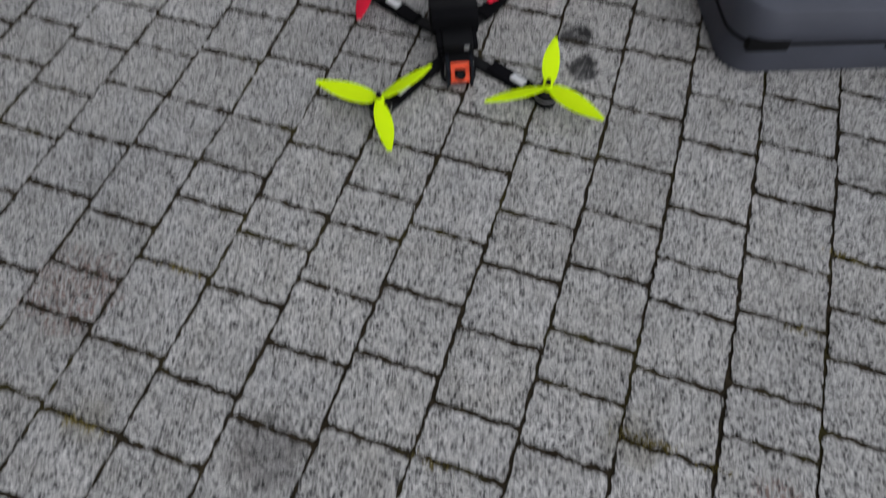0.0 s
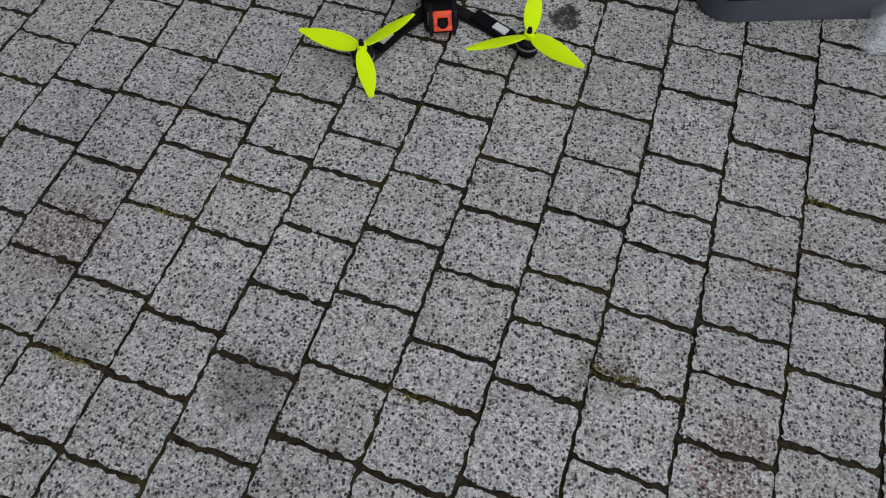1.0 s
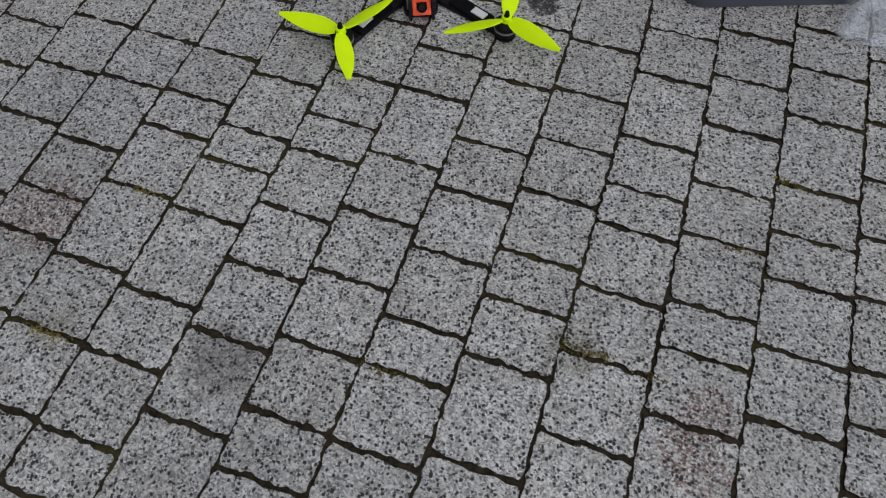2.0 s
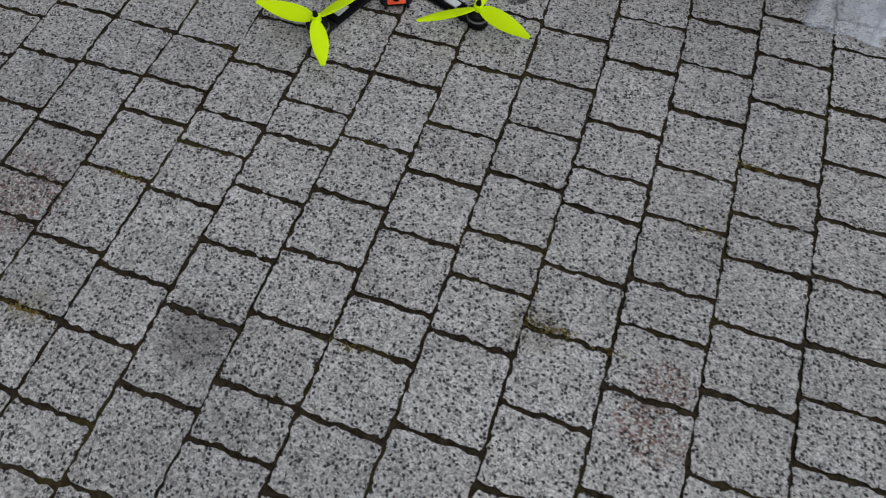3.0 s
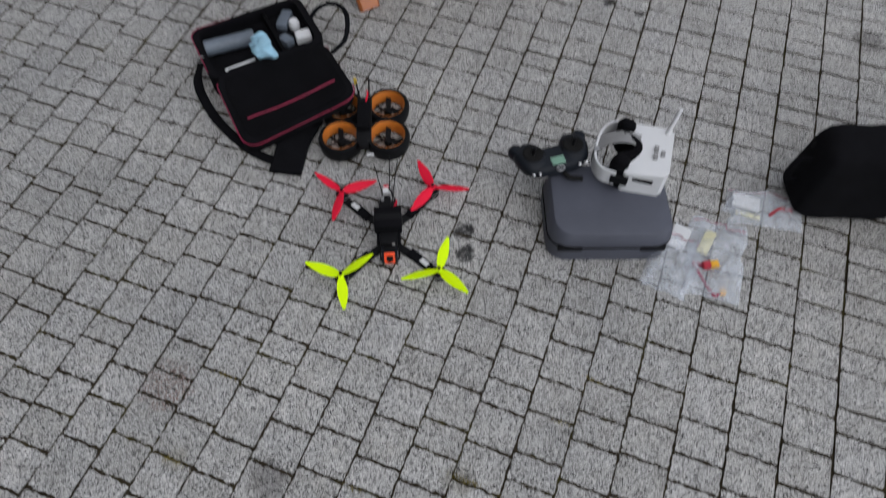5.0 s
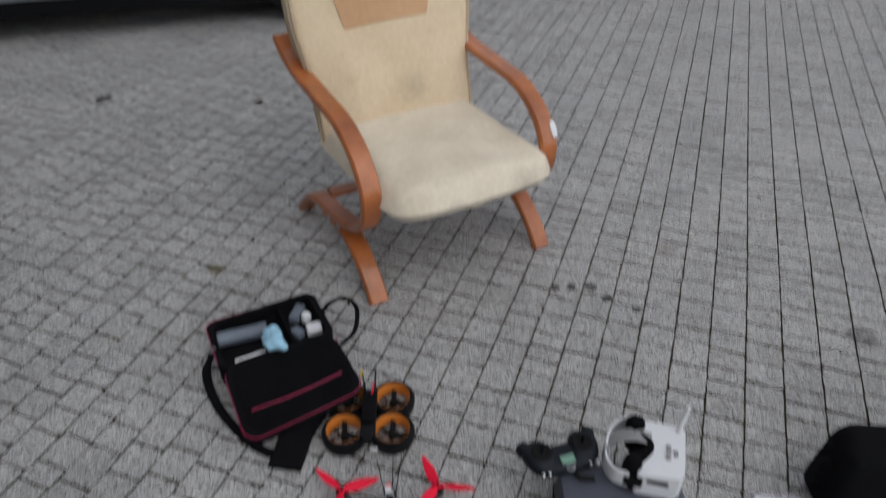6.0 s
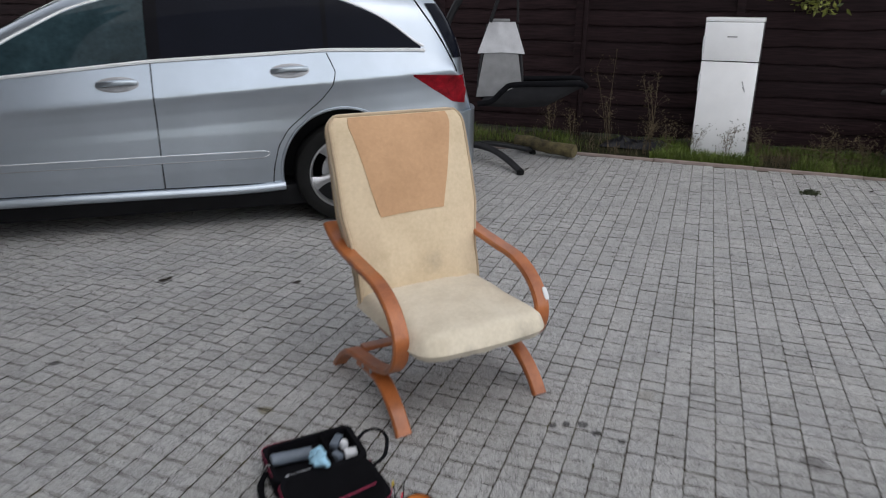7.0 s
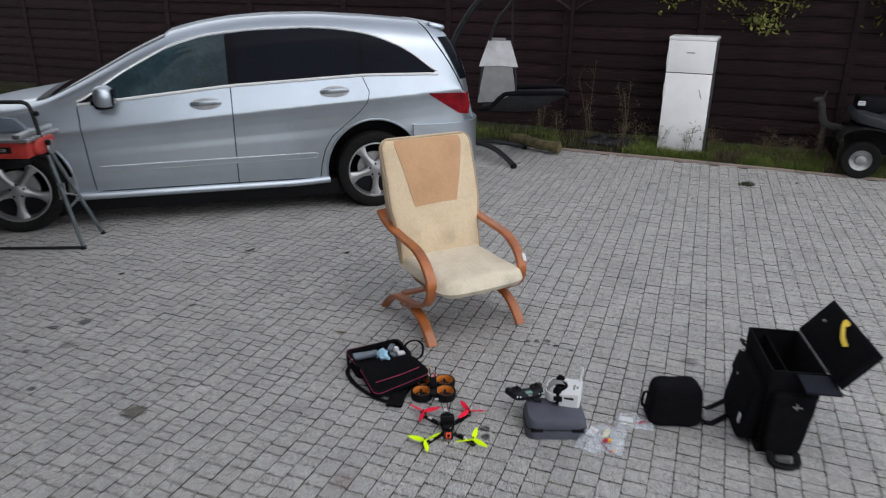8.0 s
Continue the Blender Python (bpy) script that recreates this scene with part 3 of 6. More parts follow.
ROOF = eased(((-1.16, 0.62), (-1.155, 0.92), (-1.13, 1.15), (-1.06, 1.35), (-0.97, 1.52), (-0.90, 1.63), (-0.84, 1.69), (-0.7, 1.725), (-0.2, 1.765), (0.33, 1.79), (0.8, 1.782), (1.1, 1.757),
              (1.39, 1.715), (1.68, 1.645), (2.0, 1.50), (2.4, 1.29), (2.72, 1.13), (2.85, 1.10), (3.3, 1.03), (3.65, 0.95), (3.85, 0.82), (3.94, 0.66), (3.96, 0.5)))
BELT = eased(((-1.16, 0.58), (-1.15, 0.86), (-1.06, 1.10), (-0.88, 1.235), (-0.68, 1.258), (0, 1.264), (1.2, 1.198), (2.43, 1.075), (2.8, 1.03), (3.4, 0.93), (3.8, 0.78), (3.96, 0.48)))
WIDE = eased(((-1.16, 0.62), (-1.13, 0.76), (-1.02, 0.875), (-0.8, 0.925), (-0.4, 0.955), (0, 0.962), (1.2, 0.955), (2.4, 0.955), (3.03, 0.96), (3.5, 0.90), (3.75, 0.80), (3.9, 0.62), (3.96, 0.45)))
FLOOR = eased(((-1.16, 0.42), (-1.0, 0.34), (-0.6, 0.26), (3.4, 0.25), (3.96, 0.30)))
DAYLIGHT = eased(((2.47, 1.078), (2.1, 1.325), (1.7, 1.535), (1.4, 1.625), (1.0, 1.672), (0.5, 1.692), (0.24, 1.680), (-0.07, 1.635), (-0.338, 1.535), (-0.502, 1.442), (-0.72, 1.262)), 21)


def side(x, z):
    """The half width of the body at x and height z."""
    f, b, t, w = FLOOR(x), BELT(x), ROOF(x), WIDE(x)
    if z <= b:
        crease = min(max((0.87 + (2.4 - x) * 0.07 - f) / (b - f), 0.66), 0.9)
        return float(np.interp((z - f) / (b - f), (0, 0.06, 0.2, 0.33, 0.46, crease - 0.22, crease - 0.12, crease - 0.05, crease - 0.015, crease, crease + 0.03, 1), (w - 0.10, w - 0.056, w - 0.038, w - 0.031, w - 0.031, w - 0.035, w - 0.031, w - 0.019, w - 0.006, w, w - 0.004, w - 0.055)))
    c = min(1, max(0, (t - b) / 0.4))
    n = 2 + 3 * c
    r = min(1, (z - b) / max(t - b, 1e-3))
    return (w - 0.055) * max(0, 1 - r**n) ** (1 / n) * (1 - 0.16 * c * r)


def body_mesh():
    bm = bmesh.new()
    xs = np.concatenate([np.linspace(-1.16, -0.7, 26), np.linspace(-0.66, 2.3, 50), np.linspace(2.35, 3.96, 40)])
    rings = []
    for x in xs:
        f, b, t, w = FLOOR(x), BELT(x), ROOF(x), WIDE(x)
        c = min(1, max(0, (t - b) / 0.4))
        n = 2 + 3 * c
        half = [(0.001, f)] + [(side(x, f + (b - f) * k), f + (b - f) * k) for k in np.linspace(0, 1, 54)]
        for p in np.linspace(0, math.pi / 2, 15)[1:]:
            r = math.sin(p) ** (2 / n)
            half.append(((w - 0.055) * max(0, math.cos(p)) ** (2 / n) * (1 - 0.16 * c * r), b + (t - b) * r))
        half[-1] = (0.0, t)
        half[0] = (0.0, f)
        loop = half + [(-y, z) for y, z in half[-2:0:-1]]
        rings.append([bm.verts.new((x, y, z)) for y, z in loop])
    for a, b in zip(rings, rings[1:]):
        for i in range(len(a)):
            j = (i + 1) % len(a)
            bm.faces.new((a[i], a[j], b[j], b[i]))
    bm.faces.new(rings[0])
    bm.faces.new(rings[-1])
    return bm


def skin(x0, x1, z0, z1, off, nu=18, nv=12, s=1, depth=0.012):
    """A panel lying on the body's flank; x0 and x1 follow z, z0 and z1 follow x."""
    fx = lambda f, z: f(z) if callable(f) else f  # noqa: E731

    def fn(u, v):
        x = (fx(x0, 0.7) * (1 - u) + fx(x1, 0.7) * u)
        for _ in range(3):
            lo, hi = fx(z0, x), fx(z1, x)
            z = lo + (hi - lo) * v
            x = fx(x0, z) * (1 - u) + fx(x1, z) * u
        return Vector((x, s * (side(x, z) + off), z))

    bm = sheet(fn, nu, nv)
    bmesh.ops.recalc_face_normals(bm, faces=bm.faces)
    got = bmesh.ops.extrude_face_region(bm, geom=bm.faces[:])
    bmesh.ops.translate(bm, verts=[g for g in got["geom"] if isinstance(g, bmesh.types.BMVert)], vec=(0, -s * depth, 0))
    return bm


def on_side(pts, off, s=1):
    return [Vector((x, s * (side(x, z) + off), z)) for x, z in pts]


def wheel(car, m):
    w = new("wheel")
    w.parent, w.matrix_basis = car, m
    prof = [(0.262, -0.10), (0.285, -0.118), (0.335, -0.122), (0.360, -0.108), (0.369, -0.07), (0.370, 0.07), (0.360, 0.108), (0.335, 0.122), (0.285, 0.118), (0.262, 0.10)]
    bm = lathe(prof, 44, closed=True)
    part("tyre", bm, RUBBER, w)
    bm = lathe([(0.266, -0.10), (0.272, 0.10), (0.268, 0.114), (0.258, 0.116), (0.250, 0.10), (0.235, 0.02), (0.235, -0.10)], 44, closed=True)
    part("rim", bm, ALLOY, w)
    part("brake_disc", lathe([(0.165, 0.0), (0.165, 0.02), (0.07, 0.022), (0.07, 0.0)], 28), STEEL, w)
    lathe_hub = lathe([(0.075, 0.02), (0.078, 0.088), (0.045, 0.096), (0.03, 0.10)], 20)
    part("hub", lathe_hub, ALLOY, w)
    for k in range(5):
        a = radians(72 * k + 18)
        bm = sheet(lambda u, v: Vector((0.05 + 0.215 * u, (2 * v - 1) * (0.046 - 0.022 * math.sin(math.pi * min(1, u * 1.1)) + 0.016 * u * u), 0.098 - 0.014 * u + 0.010 * u * u - 0.016 * (2 * v - 1) ** 2)), 8, 6)
        got = bmesh.ops.extrude_face_region(bm, geom=bm.faces[:])
        bmesh.ops.translate(bm, verts=[g for g in got["geom"] if isinstance(g, bmesh.types.BMVert)], vec=(0, 0, -0.04))
        bmesh.ops.rotate(bm, verts=bm.verts, cent=(0, 0, 0), matrix=Matrix.Rotation(a, 3, "Z"))
        part("spoke", bm, ALLOY, w)
        b = a + radians(36)
        part("wheel_bolt", rod((0.056 * math.cos(b), 0.056 * math.sin(b), 0.08), (0.056 * math.cos(b), 0.056 * math.sin(b), 0.0985), 0.010, n=8), BLACK, w)
    return w


AXLES = (-0.085, 3.03)


def silver_car(m):
    car = thing("car", m, "silver estate car with tinted windows parked on the paving", "car")
    shell = link_mesh("shell", body_mesh(), PAINT)
    shell.data.materials.append(BLACK)
    bm = bmesh.new()
    for x in AXLES:
        for s in (-1, 1):
            rod((x, s * 0.60, 0.395), (x, s * 1.2, 0.395), 0.455, n=48, bm=bm)
    cut = link_mesh("cut", bm, BLACK)
    mod = shell.modifiers.new("arches", "BOOLEAN")
    mod.operation, mod.object, mod.solver = "DIFFERENCE", cut, "EXACT"
    deps = bpy.context.evaluated_depsgraph_get()
    me = bpy.data.meshes.new_from_object(shell.evaluated_get(deps))
    me.set_sharp_from_angle(angle=radians(30))
    for old in (shell, cut):
        data = old.data
        bpy.data.objects.remove(old)
        bpy.data.meshes.remove(data)
    body = new("body", me)
    body.parent = car
    # wheel housings are dark inside
    if len(me.materials) < 2:
        me.materials.append(BLACK)
    for p in me.polygons:
        c = p.center
        for x in AXLES:
            if math.hypot(c.x - x, c.z - 0.395) < 0.457 and abs(c.y) < 0.91:
                p.material_index = 1
        if c.z < 0.30 and abs(p.normal.z) > 0.8:
            p.material_index = 1
    rear_edge = eased(((0.28, 0.455), (0.45, 0.435), (0.60, 0.395), (0.72, 0.320), (0.82, 0.200), (0.92, 0.075), (1.02, -0.01), (1.12, -0.035), (1.27, 0.03)), 7)
    front_edge = eased(((0.28, 2.40), (0.7, 2.435), (1.2, 2.46)), 5)
    sill_top = lambda x: 0.325  # noqa: E731
    belt_low = lambda x: BELT(x) - 0.014  # noqa: E731
    for s in (1, -1):
        door = part("front_door", skin(1.207, front_edge, sill_top, belt_low, 0.004, 16, 64, s), PAINT, car)
        recess(1.42, s, door)
        part("door_handle", handle(1.42, s), PAINT, door, "silver pull handle")
        door2 = part("rear_door", skin(rear_edge, 1.194, sill_top, belt_low, 0.004, 18, 64, s), PAINT, car)
        recess(0.285, s, door2)
        part("door_handle", handle(0.285, s), PAINT, door2, "silver pull handle")
        # Black tubes on the skin stand in for the shade in the shut lines.
        for edge in ([(1.2005, z) for z in np.linspace(0.325, 1.19, 20)], [(rear_edge(z) - 0.004, z) for z in np.linspace(0.33, 1.25, 30)],
                     [(front_edge(z) + 0.005, z) for z in np.linspace(0.33, 1.06, 20)]):
            part("door_gap_shade", tube(on_side(edge, 0.0015, s), 0.0042, (0, 1, 0), 6), BLACK, car)
        part("door_gap_shade", tube(on_side([(x, 0.3235) for x in np.linspace(0.5, 2.38, 24)], 0.0015, s), 0.0042, (0, 0, 1), 6), BLACK, car)
        edge = [Vector((x, s * (side(x, 0.285) + 0.026), 0.284 + 0.016 * max(0, (0.8 - x) / 0.44) ** 2)) for x in np.linspace(0.36, 2.58, 30)]
        part("sill", sweep(edge, ring(0.040, 12, 0.034), (0, 0, 1)), PAINT, car)
        part("side_moulding", skin(0.50, 2.24, lambda x: 0.520 - 0.012 * (x - 0.4), lambda x: 0.566 - 0.012 * (x - 0.4), 0.008, 30, 3, s), PAINT, car)
        strip = [(x, 0.572 - 0.012 * (x - 0.4)) for x in np.linspace(2.34, 0.50, 40)]
        part("moulding_strip", tube(on_side(strip + [(0.465, 0.560), (0.462, 0.540), (0.50, 0.524)], 0.010, s), 0.0032, (0, 1, 0), 6), CHROME, car)
        part("moulding_strip", tube(on_side([(x, 0.520 - 0.012 * (x - 0.4)) for x in np.linspace(0.50, 2.30, 40)], 0.009, s), 0.0030, (0, 1, 0), 6), ALLOY, car)
        # windows
        sill_glass = lambda x: BELT(x) + 0.016  # noqa: E731
        top_glass = lambda x: max(DAYLIGHT(x) - 0.012, BELT(x) + 0.018)  # noqa: E731
        part("corner_panel", skin(2.235, 2.44, sill_glass, top_glass, 0.005, 8, 6, s), BLACK, car)
        for a, b, mat, lab in ((1.215, 2.237, CABIN, "lightly tinted glass"), (0.035, 1.13, GLASS, "dark tinted glass"), (-0.69, 0.0, GLASS, "dark tinted glass")):
            part("side_window", skin(a, b, sill_glass, top_glass, 0.004, 26, 12, s), mat, car, lab)
        for a, b in ((1.13, 1.215), (0.0, 0.035)):
            part("pillar_trim", skin(a, b, sill_glass, top_glass, 0.0055, 4, 10, s), GLOSSBLACK, car)
        low = [(x, BELT(x) + 0.006) for x in np.linspace(-0.72, 2.45, 70)]
        top = [(x, DAYLIGHT(x)) for x in np.linspace(-0.715, 2.46, 120)]
        part("window_trim", tube(on_side(low, 0.006, s), 0.0135, (0, 1, 0), 6), CHROME, car)
        part("window_trim", tube(on_side(top, 0.004, s), 0.0092, (0, 1, 0), 6), CHROME, car)
        # lamps
        lamp_top = eased(((-1.07, 1.070), (-0.62, 1.088)), 3)
        lamp_low = eased(((-1.07, 0.852), (-0.95, 0.875), (-0.80, 0.965), (-0.62, 1.075)), 5)
        part("tail_lamp", skin(-1.075, -0.62, lamp_low, lamp_top, 0.006, 18, 8, s), REDLENS, car, "red tail lamp lens")
        gate = [(-0.62, 1.715), (-0.665, 1.64), (-0.718, 1.551), (-0.86, 1.341), (-0.949, 1.179), (-0.974, 1.10)]
        # The tailgate's shut line: its shade laid on as a black tube.
        part("tailgate_gap_shade", tube(on_side([(p.x, p.z) for p in glide([(x, 0, z) for x, z in gate], 6)], 0.0015, s), 0.0055, (0, 1, 0), 6), BLACK, car)
        part("headlamp", skin(3.40, 3.80, lambda x: BELT(x) - 0.19, lambda x: BELT(x) - 0.02, 0.005, 12, 8, s), CHROME, car)
        arch = [(0.465 * math.cos(a), 0.395 + 0.465 * math.sin(a)) for a in np.linspace(radians(-14), radians(194), 40)]
        for x0 in AXLES:
            part("arch_lip", tube(on_side([(x + x0, z) for x, z in arch], -0.002, s), 0.012, (0, 1, 0), 6), PAINT, car)
        mir = part("door_mirror", pillow((0.16, 0.235, 0.185), 0.7, pose(2.215, s * 1.045, 1.160, 0, 0, 0), nu=24, nv=14), PAINT, car)
        # A black pillow makes the mirror darker towards the bottom.
        part("mirror_dark_half", pillow((0.15, 0.20, 0.06), 0.7, pose(2.22, s * 1.035, 1.088), nu=20, nv=8), BLACK, mir)
        part("mirror_foot", box((2.23, min(s * 0.88, s * 0.98), 1.08), (2.34, max(s * 0.88, s * 0.98), 1.125), 0.012), BLACK, mir)
        part("mirror_glass", box((2.132, s * 1.045 - 0.085, 1.10), (2.145, s * 1.045 + 0.085, 1.23), 0.003), GLASS, mir)
        for x in AXLES:
            wheel(car, pose(x, s * 0.825, 0.3695, -90 * s, 0, 0 if s > 0 else 180))

    def over(x, y):
        lo, hi = BELT(x), ROOF(x)
        for _ in range(24):
            mid = (lo + hi) / 2
            lo, hi = (mid, hi) if side(x, mid) > abs(y) else (lo, mid)
        return Vector((x, y, hi))

    up = Vector((0.004, 0, 0.004))
    bm = sheet(lambda u, v: over(1.72 + 0.98 * v, (2 * u - 1) * (0.56 + 0.12 * v)) + up, 24, 16)
    part("windscreen", bm, GLASS, car)
    gate_x = eased(((1.10, -0.974), (1.179, -0.949), (1.341, -0.86), (1.551, -0.718), (1.64, -0.665)), 5)

    def tail(y, z):
        lo, hi = -1.16, -0.3
        for _ in range(26):
            mid = (lo + hi) / 2
            lo, hi = (lo, mid) if side(mid, z) > abs(y) else (mid, hi)
        return Vector((hi, y, z))

    def rear_glass(u, v):
        z = 1.20 + 0.39 * v
        half = side(gate_x(z), z) - 0.012
        return tail((2 * u - 1) * half, z) + Vector((-0.004, (2 * u - 1) * 0.006, 0.001))

    part("rear_window", sheet(rear_glass, 40, 14), GLASS, car)
    part("spoiler", pillow((0.24, 1.24, 0.060), 0.45, pose(-0.785, 0, 1.682, 0, -12, 0), nu=36, nv=12), PAINT, car)
    pw = lambda t: math.copysign(abs(t) ** 0.5, t)  # noqa: E731
    line = [(-0.46 - 0.735 * abs(math.cos(a)) ** 0.5, 0.900 * pw(math.sin(a)), 0.56) for a in np.linspace(-math.pi / 2, math.pi / 2, 61)]
    prof = [(0.0, -0.22), (0.016, -0.17), (0.022, 0.0), (0.016, 0.14), (-0.002, 0.20), (-0.03, 0.235), (-0.06, 0.235), (-0.06, -0.22)]
    part("rear_bumper", sweep(line, prof, (0, 0, 1)), PAINT, car)
    # Made low and wide to deepen the shade under the car.
    part("underbody", box((-0.95, -0.88, 0.135), (3.8, 0.88, 0.30), 0.03), BLACK, car)
    part("wiper_tray", sheet(lambda u, v: over(2.70 + 0.11 * v, (2 * u - 1) * 0.68) + up, 24, 4), BLACK, car)
    return car


def handle(x, s):
    z = BELT(x) - 0.115
    y = side(x, z) + 0.004
    line = glide([(x + 0.125, s * (y + 0.004), z - 0.004), (x + 0.07, s * (y + 0.028), z + 0.006), (x, s * (y + 0.036), z + 0.012), (x - 0.07, s * (y + 0.028), z + 0.014), (x - 0.125, s * (y + 0.004), z + 0.010)], 5)
    return sweep(line, ring(0.012, 8, 0.019), (0, 0, 1))


def recess(x, s, door):
    """A dished grip: a shallow oval rim below the handle; dark steel paints in the cup's shade."""
    z = BELT(x) - 0.118
    turn = 3.5

    def dish(u, v):
        a, r = 2 * math.pi * u, 0.02 + 0.98 * v
        px, pz = 0.138 * r * math.cos(a), 0.050 * r * math.sin(a)
        px, pz = px * math.cos(radians(turn)) + pz * math.sin(radians(turn)), pz * math.cos(radians(turn)) - px * math.sin(radians(turn)) * 0.6
        return Vector((x + px, s * (side(x + px, z + pz) + 0.0045 + 0.004 * math.sin(math.pi * v) * (1 if v > 0.5 else 0)), z + pz))

    part("handle_recess_shade", thicken(sheet(dish, 36, 6, wrap=True), 0.002), STEEL, door, "grip recess with its shade painted in")


silver_car(pose(-1.521, 7.039, 0, 0, 0, 202.67))


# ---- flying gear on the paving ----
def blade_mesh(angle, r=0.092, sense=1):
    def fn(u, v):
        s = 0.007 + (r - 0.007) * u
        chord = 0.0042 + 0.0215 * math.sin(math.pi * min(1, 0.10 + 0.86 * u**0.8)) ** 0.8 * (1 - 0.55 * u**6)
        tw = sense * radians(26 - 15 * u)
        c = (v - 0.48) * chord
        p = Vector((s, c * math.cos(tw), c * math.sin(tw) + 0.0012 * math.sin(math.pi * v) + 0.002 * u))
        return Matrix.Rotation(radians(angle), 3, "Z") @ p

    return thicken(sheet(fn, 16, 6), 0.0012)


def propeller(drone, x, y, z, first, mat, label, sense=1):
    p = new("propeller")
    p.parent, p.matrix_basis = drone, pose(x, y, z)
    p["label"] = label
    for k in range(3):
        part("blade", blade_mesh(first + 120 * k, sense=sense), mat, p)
    part("hub", lathe([(0.0072, -0.004), (0.0072, 0.004), (0.005, 0.005)], 16), mat, p)
    part("prop_nut", rod((0, 0, 0.005), (0, 0, 0.012), 0.0042, 0.003, 8), BLACK, p)
    return p


def racing_drone(m):
    d = thing("racing_drone", m, "black carbon quadcopter with yellow and red propellers on paving", "drone")
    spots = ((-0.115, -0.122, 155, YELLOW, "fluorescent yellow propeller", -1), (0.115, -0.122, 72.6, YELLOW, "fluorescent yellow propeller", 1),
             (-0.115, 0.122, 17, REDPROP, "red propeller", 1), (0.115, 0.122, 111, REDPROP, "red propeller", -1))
    for x, y, a, mat, lab, sense in spots:
        sx, sy = math.copysign(1, x), math.copysign(1, y)
        arm = part("arm", sweep([(sx * 0.018, sy * 0.030, 0.020), (x * 0.6, y * 0.62, 0.020), (x, y, 0.020)], slab(0.021, 0.007), (0, 0, 1)), CARBON, d)
        mid = Vector((x * 0.62, y * 0.63, 0.0245))
        turn = Matrix.Rotation(math.atan2(y, x), 4, "Z")
        part("arm_sleeve", box((-0.034, -0.0115, -0.006), (0.036, 0.0115, 0.004), 0.003, Matrix.Translation(mid) @ turn), NYLON, arm)
        if (sx, sy) != (1, 1):
            part("label_strip", box((0.004, -0.0062, 0.0035), (0.027, 0.0062, 0.0062), 0.001, Matrix.Translation(mid) @ turn), WHITE, arm, "white label strip")
        part("motor", lathe([(0.0145, 0.0235), (0.0158, 0.026), (0.0158, 0.030), (0.0145, 0.0305), (0.0145, 0.034), (0.0158, 0.0345), (0.0158, 0.041), (0.011, 0.044)], 22, pose(x, y, 0)), BLACK, d)
        part("motor_ring", lathe([(0.0150, 0.0306), (0.0164, 0.031), (0.0164, 0.0338), (0.0150, 0.034)], 22, pose(x, y, 0), closed=True), STEEL, d)
        part("landing_pad", lathe([(0.013, 0.0162), (0.015, 0.0175), (0.013, 0.0195)], 14, pose(x, y, 0)), RUBBER, d)
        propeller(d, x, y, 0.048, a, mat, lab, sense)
    part("bottom_plate", prism(rounded(-0.025, 0.025, -0.075, 0.075, 0.012), 0.017, 0.024), CARBON, d)
    part("top_plate", prism(rounded(-0.022, 0.022, -0.072, 0.085, 0.010), 0.050, 0.0525), CARBON, d)
    for x in (-0.018, 0.018):
        for y in (-0.065, -0.02, 0.025, 0.07):
            part("standoff", rod((x, y, 0.024), (x, y, 0.050), 0.0027, n=8), STEEL, d)
    part("circuit_stack", box((-0.017, -0.03, 0.026), (0.017, 0.012, 0.045), 0.002), BLACK, d)
    part("battery", box((-0.033, -0.018, 0.0535), (0.033, 0.044, 0.084), 0.004), NYLON, d)
    part("front_stack", box((-0.021, -0.055, 0.0535), (0.021, -0.019, 0.070), 0.004), BLACK, d)
    for x in (-0.0235, 0.0235):
        part("strap_end", box((x - 0.005, -0.050, 0.0535), (x + 0.005, -0.019, 0.066), 0.002), NYLON, d)
    part("rear_pack", box((-0.020, 0.045, 0.0535), (0.020, 0.080, 0.072), 0.004), BLACK, d)
    for x in (-0.012, 0.012):
        part("balance_plug", box((x - 0.004, 0.068, 0.0715), (x + 0.004, 0.082, 0.0765), 0.001), LINEN, d)
    part("battery_strap", box((-0.0344, 0.004, 0.0530), (0.0344, 0.022, 0.0854), 0.003), BLACK, d)
    # A pale square stands in for the small white light here.
    part("pale_light_square", box((0.008, -0.0562, 0.061), (0.015, -0.0540, 0.068), 0.0003), LINEN, d, "small pale square standing for a white light")
    for s in (-1, 1):
        part("lead_wire", tube(glide([(s * 0.012, 0.044, 0.074), (s * 0.022, 0.066, 0.066), (s * 0.016, 0.090, 0.050)], 5), 0.0022, n=6), REDPROP if s > 0 else BLACK, d)
    tilt = pose(0, -0.072, 0.036, -38, 0, 0)
    bm = box((-0.0135, -0.011, -0.013), (0.0135, 0.011, -0.006), 0.002, tilt)
    for lo, hi in (((-0.0135, -0.011, 0.0045), (0.0135, 0.011, 0.0145)), ((-0.0135, -0.011, -0.007), (-0.0070, 0.011, 0.0055)), ((0.0070, -0.011, -0.007), (0.0135, 0.011, 0.0055))):
        box(lo, hi, 0.002, tilt, bm)
    mount = part("camera_mount", bm, ORANGE, d, "orange printed camera mount")
    part("lens", lathe([(0.0072, -0.012), (0.0072, 0.012), (0.0056, 0.014), (0.0046, 0.0115)], 20, tilt @ pose(0, -0.002, -0.002, 90, 0, 0)), BLACK, mount)
    for x in (-0.0165, 0.0165):
        part("camera_plate", box((x - 0.0022, -0.086, 0.020), (x + 0.0022, -0.050, 0.054), 0.001), SLATE, d)
    part("receiver", box((-0.016, 0.085, 0.030), (0.016, 0.108, 0.052), 0.003), BLACK, d)
